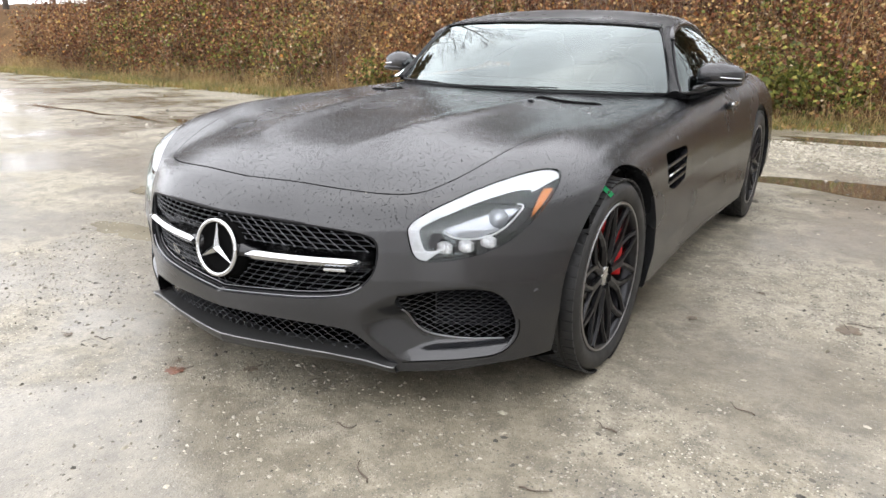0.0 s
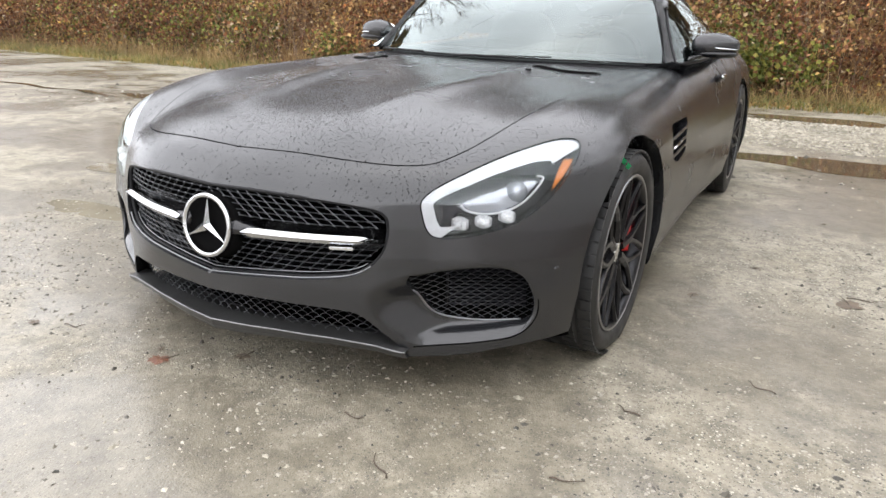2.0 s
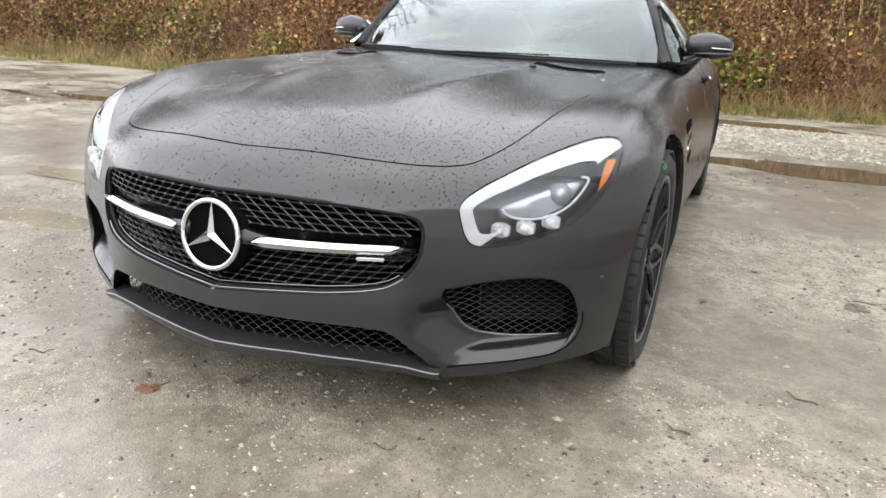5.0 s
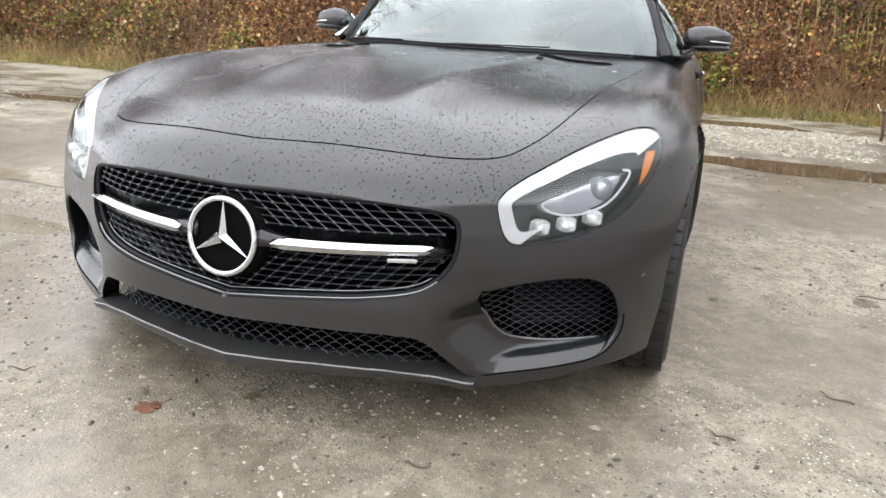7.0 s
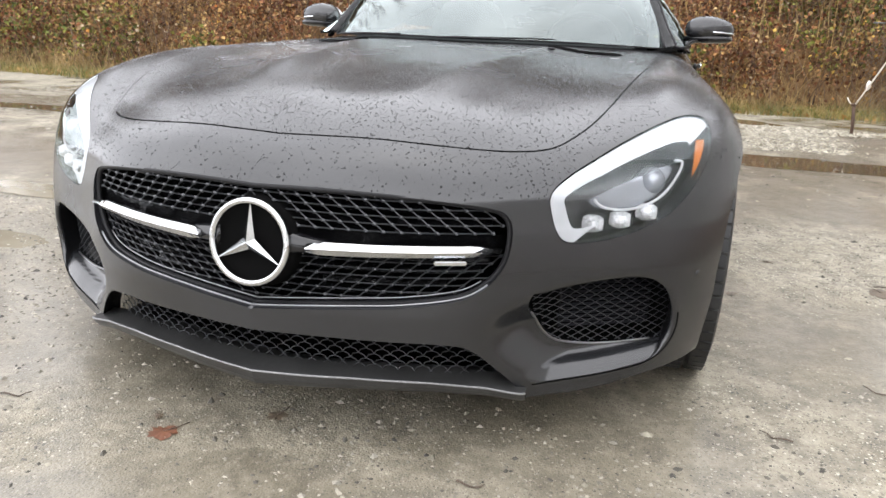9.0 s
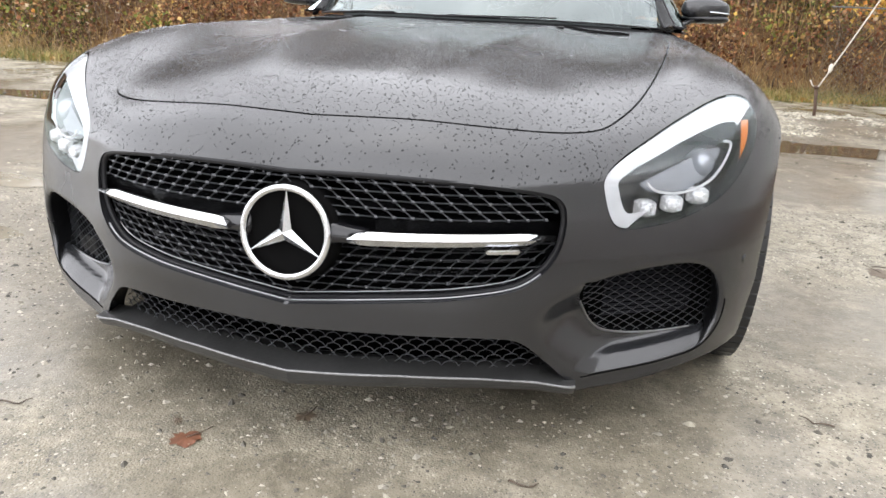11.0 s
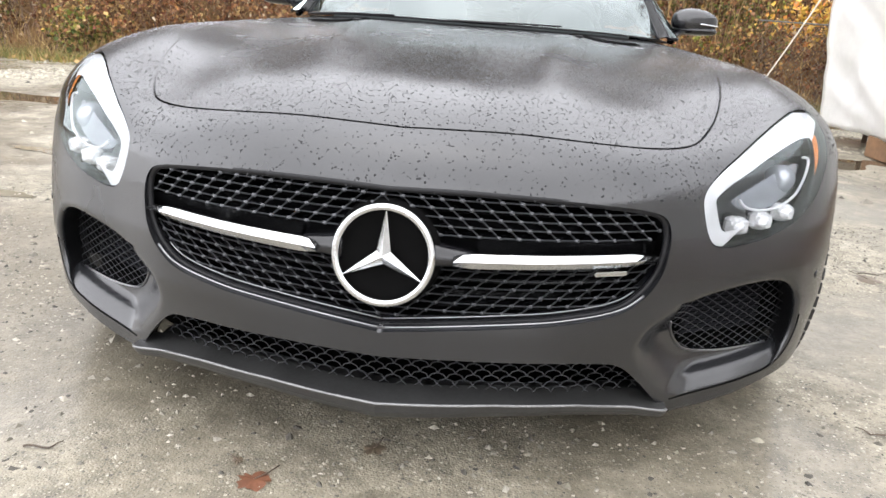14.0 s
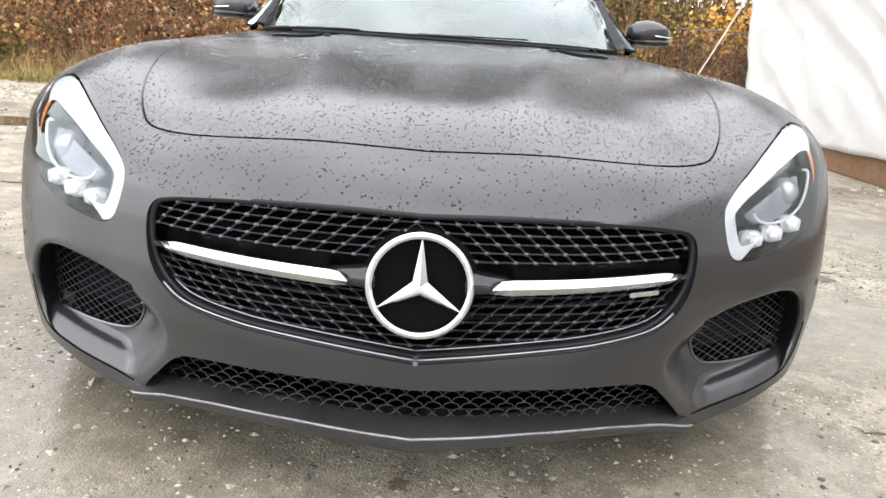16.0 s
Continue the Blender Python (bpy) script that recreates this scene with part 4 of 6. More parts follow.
for s in (1, -1):
    k = np.array([s, 1, 1])
    edge = np.array([SILL_GLASS[-1] * (1 - t) + HEAD_GLASS[-1] * t for t in np.linspace(0, 1, 20)]) + np.array([0.002, -0.002, 0.004])
    rail = RAIL[np.linspace(0, 25, 20).astype(int)]
    part("windscreen_pillar", ruled(edge * k, rail * k, 6, (0.008 * s, -0.008, 0.010), 0.006), PAINT, cabin)
    part("windscreen_seal", tube(edge * k, 0.006, 6), DARK, cabin)
    part("roof_rail", tube(RAIL[16:] * k, 0.016, 8), PAINT, cabin)
    belt = curve([(0.800, 1.955, 0.828), (0.835, 2.2, 0.835), (0.840, 2.6, 0.850), (0.825, 2.95, 0.872), (0.80, 3.12, 0.915)], 30)
    top = RAIL[np.linspace(1, 50, 30).astype(int)] + np.array([0.008, 0, -0.012])
    window = part("side_window", ruled(belt * k, top * k, 6, (0.02 * s, 0, 0)), SIDE, cabin, "green-tinted side window")
    window.visible_shadow = False
    part("window_seal", tube(np.vstack([top, belt[::-1]]) * k, 0.007, 6, True), DARK, cabin)
    quarter = curve([(0.79, 3.10, 0.90), (0.79, 3.35, 0.895), (0.74, 3.7, 0.90)], 16)
    part("rear_pillar", ruled(quarter * k, RAIL[np.linspace(46, 59, 16).astype(int)] * k, 5, (0.02 * s, 0, 0.01), 0.006), PAINT, cabin)
    shelf = np.array([(0.70, 1.95, 0.812), (0.72, 2.4, 0.83), (0.74, 3.0, 0.86), (0.72, 3.6, 0.885)])
    outer = np.array([(0.83, 1.95, 0.805), (0.85, 2.4, 0.82), (0.85, 3.0, 0.85), (0.82, 3.6, 0.87)])
    part("belt_shelf", ruled(curve(shelf, 20) * k, curve(outer, 20) * k, 3, thick=0.004), PAINT, cabin)
    # door mirror
    mirror = tagged(new("door_mirror"), "graphite door mirror with gloss black underside")
    mirror.parent = car
    shell_up = blob((0.100, 0.072, 0.056), (s * 0.905, 2.185, 0.907), 2.7, 28)
    for v in shell_up.verts:
        u = (v.co.x * s - 0.905) / 0.1
        v.co.y += 0.025 * u
        v.co.z = 0.907 + (v.co.z - 0.907) * (1 - 0.22 * max(u, 0) - 0.05 * u * u) if v.co.z > 0.907 else 0.907 + (v.co.z - 0.907) * 0.8
    part("mirror_cap", shell_up, PAINT, mirror)
    low = blob((0.098, 0.073, 0.02), (s * 0.905, 2.187, 0.872), 2.6, 24)
    part("mirror_base", low, GLOSS, mirror)
    part("mirror_glass", blob((0.08, 0.004, 0.042), (s * 0.905, 2.255, 0.905), 3, 16), CHROME, mirror)
    part("indicator_strip", tube([(s * (0.915 + 0.085 * t), 2.113 + 0.05 * t * t, 0.898 - 0.004 * t) for t in np.linspace(0, 1, 8)], 0.003, 6), SILVER, mirror)
    part("mirror_arm", tube([(s * 0.795, 2.06, 0.822), (s * 0.815, 2.09, 0.845), (s * 0.85, 2.13, 0.862), (s * 0.90, 2.17, 0.868)], [0.02, 0.015, 0.014, 0.018], 10, flat=0.7), GLOSS, mirror)
    # door handle
    handle = tagged(new("door_handle"), "chrome pull handle")
    handle.parent = doors[0 if s > 0 else 1]
    part("grip", blob((0.010, 0.085, 0.013), (s * 0.912, 2.62, 0.752), 2.6, 18), CHROME, handle)
    part("handle_cup", blob((0.012, 0.06, 0.02), (s * 0.890, 2.61, 0.742), 2.2, 16), DARK, handle)
    # flank vent with two bright-edged fins
    vent = tagged(new("flank_vent"), "dark flank vent with slim bright-edged fins")
    vent.parent = car
    part("vent_backing", ruled([(s * 0.875, 1.27, 0.48), (s * 0.875, 1.69, 0.48)], [(s * 0.86, 1.27, 0.67), (s * 0.86, 1.69, 0.67)], 2, thick=0.003), VOID, vent)
    for z, bright in ((0.600, 0), (0.562, 1), (0.532, 0)):
        fin = [(s * (0.917 - 0.05 * (z - 0.56)), y, z + 0.06 * (y - 1.45)) for y in np.linspace(1.318, 1.625, 8)]
        part("vent_fin", tube(fin, 0.007, 6), GLOSS, vent)
        if bright:
            part("fin_lettering_bar", tube([(p[0] + 0.006 * s, p[1], p[2] + 0.002) for p in fin[1:6]], 0.0045, 6), SILVER, vent, "plain bright bar")
        part("fin_edge", tube([(p[0] + 0.004 * s, p[1], p[2] - 0.004) for p in fin], 0.0015, 5), GLOSS, vent)
    # hood vent slots near the screen
    slot = [(s * x, y, float(top_height(np.array([x]), np.array([y]))[0]) + 0.0015) for x, y in zip(np.linspace(0.335, 0.585, 12), np.linspace(1.40, 1.50, 12))]
    part("hood_vent", tube(slot, [0.004] + [0.011] * 10 + [0.004], 8, flat=0.35), VOID, car, "dark slot in the rear of the hood")
    part("washer_jet", blob((0.014, 0.010, 0.005), (s * 0.36, 1.30, float(top_height(np.array([0.36]), np.array([1.30]))[0]) + 0.003), 2.4, 12), DARK, car)
part("rear_glass_deck", ruled([(-0.6, 3.55, 0.90), (0.6, 3.55, 0.90)], [(-0.55, 4.1, 0.905), (0.55, 4.1, 0.905)], 3, thick=0.01), PAINT, cabin)


def on_screen(x, t, lift=0.007):
    i = np.interp(abs(x), SILL_GLASS[:, 0], np.arange(24))
    a = np.array([np.interp(i, np.arange(24), SILL_GLASS[:, c]) for c in range(3)])
    b = np.array([np.interp(i, np.arange(24), HEAD_GLASS[:, c]) for c in range(3)])
    p = a * (1 - t) + b * t + np.array([0, -0.012, 0.022]) * 4 * t * (1 - t)
    return (math.copysign(p[0], x), p[1] - 0.4 * lift, p[2] + lift)


for a, b in (((-0.68, -0.004), (-0.30, 0.0)), ((-0.08, -0.004), (0.32, 0.012))):
    wiper = tagged(new("wiper"), "black windscreen wiper")
    wiper.parent = car
    line = [on_screen(a[0] + (b[0] - a[0]) * t, a[1] + (b[1] - a[1]) * t) for t in np.linspace(0, 1, 12)]
    part("blade", tube(line, 0.0030, 6), DARK, wiper)
    arm = [on_screen(a[0] - 0.05, -0.02, 0.008), on_screen(a[0] + 0.06, -0.012, 0.009), on_screen((a[0] + b[0]) / 2, -0.006, 0.007)]
    part("arm", tube(curve(arm, 10), [0.0045] * 4 + [0.003] * 6, 6), DARK, wiper)

# dim interior behind the glass
part("dashboard", join(box((1.3, 0.40, 0.16), (0, 2.05, 0.76), 0.05), box((0.16, 0.9, 0.10), (0, 2.55, 0.62), 0.03)), LEATHER, cabin)
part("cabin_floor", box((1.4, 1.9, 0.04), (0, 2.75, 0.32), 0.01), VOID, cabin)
part("cabin_back", box((1.3, 0.03, 0.55), (0, 3.35, 0.62), 0.01), LEATHER, cabin)
part("steering_wheel", moved(tube([(0.175 * math.cos(a), 0, 0.175 * math.sin(a)) for a in np.linspace(0, 2 * math.pi, 40, endpoint=False)], 0.015, 8, True), pose(0.36, 2.36, 0.80, -22)), LEATHER, cabin)
part("room_mirror", blob((0.11, 0.02, 0.03), (0, 2.20, 1.06), 3, 16), DARK, cabin)
for s in (1, -1):
    seat = tagged(new("seat"), "dark leather bucket seat")
    seat.parent = cabin
    part("seat_cushion", blob((0.24, 0.26, 0.09), (s * 0.36, 2.65, 0.50), 3, 18), LEATHER, seat)
    part("backrest", moved(blob((0.23, 0.08, 0.30), (0, 0, 0), 3, 18), pose(s * 0.36, 2.97, 0.76, -14)), LEATHER, seat)
    part("head_rest", moved(blob((0.12, 0.05, 0.08), (0, 0, 0), 3, 16), pose(s * 0.36, 3.05, 1.03, -14)), LEATHER, seat)


# rain standing in beads on the upper skin
grid = SHELL.reshape(_nc, _nr, 3)
flow = np.cross(grid[1:, :-1] - grid[:-1, :-1], grid[:-1, 1:] - grid[:-1, :-1])
area = np.linalg.norm(flow, axis=-1)
flow = flow / np.maximum(area, 1e-12)[..., None]
mids = grid[:-1, :-1]
wt = area * (flow[..., 2] > 0.32) * (mids[..., 1] < 1.75) * (mids[..., 2] > 0.53) * (0.30 + 0.70 * smooth01(0.9, 0.25, mids[..., 1])) * (0.45 + 0.55 * smooth01(0.08, 0.2, mids[..., 1]))
wt = (wt * (light_f(*mids.reshape(-1, 3).T).reshape(wt.shape) > 0.006)).ravel()
rd = np.random.default_rng(17)
cell = rd.choice(wt.size, 20000, p=wt / wt.sum())
ci, cj = np.unravel_index(cell, area.shape)
u, v = rd.random((2, len(cell), 1))
centre = grid[ci, cj] * (1 - u) * (1 - v) + grid[ci + 1, cj] * u * (1 - v) + grid[ci, cj + 1] * (1 - u) * v + grid[ci + 1, cj + 1] * u * v
nrm = flow[ci, cj]
side_ = np.where(rd.random(len(cell)) < 0.5, 1.0, -1.0)[:, None] * np.array([1, 0, 0]) + np.array([0, 1, 1])
centre, nrm = centre * side_, nrm * side_
ta = np.cross(nrm, [1.0, 0.2, 0.1])
ta /= np.linalg.norm(ta, axis=1)[:, None]
tb = np.cross(nrm, ta)
rad = 0.00122 * np.minimum(rd.lognormal(0, 0.42, len(cell)), 1.9)[:, None]
bead = [centre + rad * (1 + 0.25 * rd.standard_normal((len(cell), 1))) * (math.cos(a) * ta + math.sin(a) * tb) for a in np.linspace(0, 2 * math.pi, 6, endpoint=False)]
bead += [b * 0.45 + centre * 0.55 + nrm * rad * 0.30 for b in bead]
bv = np.stack(bead, 1).reshape(-1, 3)
tri = [(k, (k + 1) % 6, 6 + (k + 1) % 6, 6 + k) for k in range(6)]
bf = [tuple(12 * i + k for k in q) for i in range(len(cell)) for q in tri] + [tuple(12 * i + k for k in range(6, 12)) for i in range(len(cell))]
tagged(from_arrays("rain", bv.tolist(), bf, BEAD, car), "beads of rain, coloured dark for the light they bend", kind="stuff")

# low round badge on the nose
badge = tagged(new("nose_badge"), "small flat dark round badge")
badge.parent = car
lay = pose(0, 0.104, 0.6125, 28)
part("badge_disc", moved(lathe([(-0.006, 0.021), (0.0005, 0.021), (0.0015, 0.019), (0.002, 0.0005)], 36, "Z"), lay), PAINT, badge)
part("badge_rim", moved(tube([(0.017 * math.cos(a), 0.017 * math.sin(a), 0.002) for a in np.linspace(0, 2 * math.pi, 36, endpoint=False)], 0.0012, 6, True), lay), SCREENING, badge)


# ---- ground: wet gravel, a low ridge of pale stones, puddles ----
def ground_material():
    m, n, l, b = material("wet_gravel")
    co = n.new("ShaderNodeTexCoord")

    def noise_(scale, detail=4, rough=0.55):
        t = n.new("ShaderNodeTexNoise")
        t.inputs["Scale"].default_value, t.inputs["Detail"].default_value, t.inputs["Roughness"].default_value = scale, detail, rough
        l.new(co.outputs["Object"], t.inputs["Vector"])
        return t.outputs["Fac"]

    def cells(scale):
        t = n.new("ShaderNodeTexVoronoi")
        t.inputs["Scale"].default_value = scale
        l.new(co.outputs["Object"], t.inputs["Vector"])
        return t

    def ranged(v, a, b_, c, d):
        t = n.new("ShaderNodeMapRange")
        for k, x in zip(("From Min", "From Max", "To Min", "To Max"), (a, b_, c, d)):
            t.inputs[k].default_value = x
        l.new(v, t.inputs["Value"])
        return t.outputs[0]

    def math_(op, a, c):
        t = n.new("ShaderNodeMath")
        t.operation = op
        for k, x in ((0, a), (1, c)):
            if isinstance(x, (int, float)):
                t.inputs[k].default_value = x
            else:
                l.new(x, t.inputs[k])
        return t.outputs[0]

    def blend(f, a, c, mode="MIX"):
        t = n.new("ShaderNodeMixRGB")
        t.blend_type = mode
        for k, x in ((0, f), (1, a), (2, c)):
            if isinstance(x, (int, float)):
                t.inputs[k].default_value = x
            elif isinstance(x, tuple):
                t.inputs[k].default_value = (*x, 1)
            else:
                l.new(x, t.inputs[k])
        return t.outputs[0]

    wet = ranged(noise_(0.75, 7, 0.66), 0.43, 0.55, 0, 1)
    mid, fine = noise_(3.2, 5), noise_(38, 5, 0.7)
    # a wet ellipse beside the nose, with the car's dark reflection painted in
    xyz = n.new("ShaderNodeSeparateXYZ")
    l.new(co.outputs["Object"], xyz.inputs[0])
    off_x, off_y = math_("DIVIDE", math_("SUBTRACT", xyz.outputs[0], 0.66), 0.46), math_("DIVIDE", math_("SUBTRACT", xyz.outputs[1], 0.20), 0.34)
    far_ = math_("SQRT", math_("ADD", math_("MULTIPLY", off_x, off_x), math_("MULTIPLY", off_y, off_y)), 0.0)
    wet_reflection = ranged(math_("ADD", far_, math_("MULTIPLY", mid, 0.9)), 1.15, 1.55, 0.70, 0.0)
    wet = math_("MAXIMUM", wet, wet_reflection)
    stones, grit = cells(95), cells(200)
    patch = noise_(9.0, 6, 0.7)
    sep = n.new("ShaderNodeSeparateColor")
    l.new(stones.outputs["Color"], sep.inputs[0])
    sep2 = n.new("ShaderNodeSeparateColor")
    l.new(grit.outputs["Color"], sep2.inputs[0])
    base = blend(ranged(mid, 0.3, 0.7, 0, 1), (0.245, 0.220, 0.160), (0.385, 0.352, 0.278))
    base = blend(ranged(fine, 0.35, 0.7, 0, 0.7), base, (0.125, 0.108, 0.076))
    base = blend(ranged(patch, 0.45, 0.60, 0, 0.65), base, (0.092, 0.081, 0.062))
    pale = math_("MULTIPLY", ranged(sep.outputs[0], 0.84, 0.88, 0, 1), ranged(stones.outputs["Distance"], 0.28, 0.38, 1, 0))
    dark = math_("MULTIPLY", ranged(sep.outputs[1], 0.80, 0.85, 0, 1), ranged(stones.outputs["Distance"], 0.3, 0.42, 1, 0))
    gp = math_("MULTIPLY", ranged(sep2.outputs[0], 0.72, 0.8, 0, 0.8), ranged(grit.outputs["Distance"], 0.3, 0.45, 1, 0))
    gd = math_("MULTIPLY", ranged(sep2.outputs[1], 0.74, 0.8, 0, 0.85), ranged(grit.outputs["Distance"], 0.3, 0.45, 1, 0))
    base = blend(gd, base, (0.06, 0.052, 0.04))
    dry = math_("MULTIPLY", ranged(wet, 0, 1, 1.0, 0.6), ranged(patch, 0.35, 0.6, 0.5, 1.0))
    base = blend(math_("MULTIPLY", gp, dry), base, (0.43, 0.395, 0.31))
    base = blend(math_("MULTIPLY", pale, dry), base, (0.52, 0.485, 0.40))
    base = blend(math_("MULTIPLY", dark, dry), base, (0.055, 0.05, 0.044))
    # darkens wet ground; in the ellipse this also paints the car's reflection
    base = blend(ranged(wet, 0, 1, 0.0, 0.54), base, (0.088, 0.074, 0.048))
    l.new(base, b.inputs["Base Color"])
    l.new(ranged(wet, 0.0, 1.0, 0.70, 0.45), b.inputs["Roughness"])
    l.new(ranged(wet, 0.1, 0.9, 0.05, 0.9), b.inputs["Coat Weight"])
    l.new(ranged(mid, 0.3, 0.7, 0.04, 0.20), b.inputs["Coat Roughness"])
    b.inputs["Coat IOR"].default_value = 1.36
    h = math_("ADD", math_("MULTIPLY", math_("SUBTRACT", 1.0, grit.outputs["Distance"]), 0.5), fine)
    bp = n.new("ShaderNodeBump")
    bp.inputs["Distance"].default_value = 0.0035
    l.new(ranged(wet, 0, 1, 1.0, 0.5), bp.inputs["Strength"])
    l.new(h, bp.inputs["Height"])
    l.new(bp.outputs[0], b.inputs["Normal"])
    bc = n.new("ShaderNodeBump")
    bc.inputs["Distance"].default_value, bc.inputs["Strength"].default_value = 0.004, 0.25
    l.new(fine, bc.inputs["Height"])
    l.new(bc.outputs[0], b.inputs["Coat Normal"])
    return m


GROUND = ground_material()
rng = np.random.default_rng(7)


def wave(x, y, scale, seed):
    return np.array([noise.noise(Vector((a * scale + seed, b * scale, seed * 0.7))) for a, b in zip(x, y)])


def bank_edge(x):
    """Where the verge begins, seen in plan."""
    return np.interp(x, (-30, -13, -8, -3, 1.5, 5, 20), (8.6, 8.3, 8.1, 8.5, 9.5, 10.2, 12.5))


gx = np.unique(np.r_[np.linspace(-400, -30, 6), np.linspace(-30, -8, 30), np.linspace(-8, 8, 150), np.linspace(8, 30, 30), np.linspace(30, 400, 6)])
gy = np.unique(np.r_[np.linspace(-400, -12, 6), np.linspace(-12, -2, 20), np.linspace(-2, 10, 130), np.linspace(10, 26, 40), np.linspace(26, 400, 6)])
X, Y = [a.ravel() for a in np.meshgrid(gx, gy, indexing="ij")]
near = np.exp(-((X / 14) ** 2) - ((Y - 3) / 12) ** 2)
Z = near * (0.006 * wave(X, Y, 0.6, 3) + 0.003 * wave(X, Y, 2.5, 9))
ridge_mid = np.interp(X, (-30, -5, 1, 5, 30), (6.2, 6.2, 6.7, 7.0, 8.0))
ridge = np.exp(-((Y - ridge_mid) / 0.75) ** 2) * smooth01(-7, -4, X)
Z += ridge * (0.050 + 0.02 * wave(X, Y, 2.0, 5))
rough_ = np.clip(0.75 + 0.9 * wave(X, Y, 1.3, 11), 0.1, 1.6)
Z -= rough_ * 0.018 * np.exp(-((Y - ridge_mid + 1.75) / 0.45) ** 2) * smooth01(-7, -3, X) + rough_ * 0.016 * np.exp(-((Y - ridge_mid - 1.5) / 0.5) ** 2) * smooth01(-2, 1, X)
up = np.clip(Y - bank_edge(X) - 0.6, 0, None)
Z += (1.0 * smooth01(0, 2.6, up) + 0.13 * np.clip(up - 1.5, 0, 8)) + smooth01(0.5, 2, up) * 0.15 * wave(X, Y, 0.8, 2)
idg = np.arange(len(X)).reshape(len(gx), len(gy))
gf = np.stack([idg[:-1, :-1], idg[1:, :-1], idg[1:, 1:], idg[:-1, 1:]], -1).reshape(-1, 4)
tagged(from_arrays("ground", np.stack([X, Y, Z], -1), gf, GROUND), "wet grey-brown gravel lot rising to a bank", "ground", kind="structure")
_zg = Z.reshape(len(gx), len(gy))


def ground_at(x, y):
    x, y = np.atleast_1d(np.asarray(x, float)), np.atleast_1d(np.asarray(y, float))
    i = np.clip(np.searchsorted(gx, x) - 1, 0, len(gx) - 2)
    j = np.clip(np.searchsorted(gy, y) - 1, 0, len(gy) - 2)
    s, t = (x - gx[i]) / (gx[i + 1] - gx[i]), (y - gy[j]) / (gy[j + 1] - gy[j])
    return (_zg[i, j] * (1 - s) + _zg[i + 1, j] * s) * (1 - t) + (_zg[i, j + 1] * (1 - s) + _zg[i + 1, j + 1] * s) * t


# puddles
WATER = plain("muddy_water", (0.085, 0.066, 0.043), 0.05, 0, 0.2, 3, 0.0)


def puddle(cx, cy, rx, ry, z, seed):
    bm = bmesh.new()
    ring = []
    for k in range(96):
        a = 2 * math.pi * k / 96
        w = 1 + 0.28 * noise.noise(Vector((math.cos(a) * 1.6 + seed, math.sin(a) * 1.6, seed))) + 0.10 * noise.noise(Vector((math.cos(a) * 5, math.sin(a) * 5 + seed, 1)))
        ring.append(bm.verts.new((rx * w * math.cos(a), ry * w * math.sin(a) + 0.13 * min(1, rx) * noise.noise(Vector((rx * math.cos(a) * 1.7, math.sin(a) * 0.6, seed + 4))), 0)))
    bm.faces.new(ring)
    ob = part("puddle", bm, WATER, smooth=False)
    ob.location = (cx, cy, z)
    return tagged(ob, "shallow muddy puddle lying on the gravel", "puddle", "puddles", "structure")


for k, (cx, cy, rx, ry, z) in enumerate(((2.6, 4.95, 2.4, 0.34, -0.006), (-4.6, 4.55, 1.8, 0.30, -0.004), (3.2, 8.25, 2.6, 0.42, -0.006), (-7.4, 4.2, 1.5, 0.05, 0.006))):
    puddle(cx, cy, rx, ry, z, k * 1.7)


FILM = plain("thin_water_over_silt", (0.20, 0.18, 0.135), 0.10, 0, 0.3, 5, 0.0)
for k, (cx, cy, rx, ry) in enumerate(((-1.75, 0.9, 0.30, 0.10), (-2.3, 1.6, 0.5, 0.12), (-2.0, 2.5, 0.6, 0.10))):
    film_ = puddle(cx, cy, rx, ry, 0.0045, 9 + 1.3 * k)
    film_.data.materials[0] = FILM


# loose stones
def pebbles(name, n, area, size, material, seed, label, lo_=-0.5, hi_=0.45):
    r = np.random.default_rng(seed)
    x, y = r.uniform(area[0], area[1], n), r.uniform(area[2], area[3], n)
    dens = wave(x, y, 0.9, seed)
    keep = dens + 0.5 * wave(x, y, 3.1, seed + 2) > r.uniform(lo_, hi_, n)
    x, y = x[keep], y[keep]
    z = ground_at(x, y)
    n = len(x)
    s = size * r.lognormal(0, 0.45, n)
    base = np.array([(1, 0, 0), (0.35, 0.95, 0), (-0.85, 0.55, 0), (-0.8, -0.6, 0), (0.4, -0.9, 0), (0.1, 0.05, 0.62)])
    a = r.uniform(0, 2 * math.pi, n)
    jit = 1 + 0.3 * r.standard_normal((n, 6, 1))
    p = base[None] * jit * s[:, None, None] * np.stack([np.ones(n), r.uniform(0.6, 1, n), r.uniform(0.5, 1.1, n)], -1)[:, None]
    c, q = np.cos(a)[:, None], np.sin(a)[:, None]
    v = np.stack([p[..., 0] * c - p[..., 1] * q + x[:, None], p[..., 0] * q + p[..., 1] * c + y[:, None], p[..., 2] + z[:, None] - 0.0008], -1).reshape(-1, 3)
    k = np.arange(n)[:, None, None] * 6
    f = (np.array([(0, 1, 5), (1, 2, 5), (2, 3, 5), (3, 4, 5), (4, 0, 5)])[None] + k).reshape(-1, 3)
    return tagged(from_arrays(name, v.tolist(), f.tolist(), material, smooth=False), label, "gravel", kind="stuff")


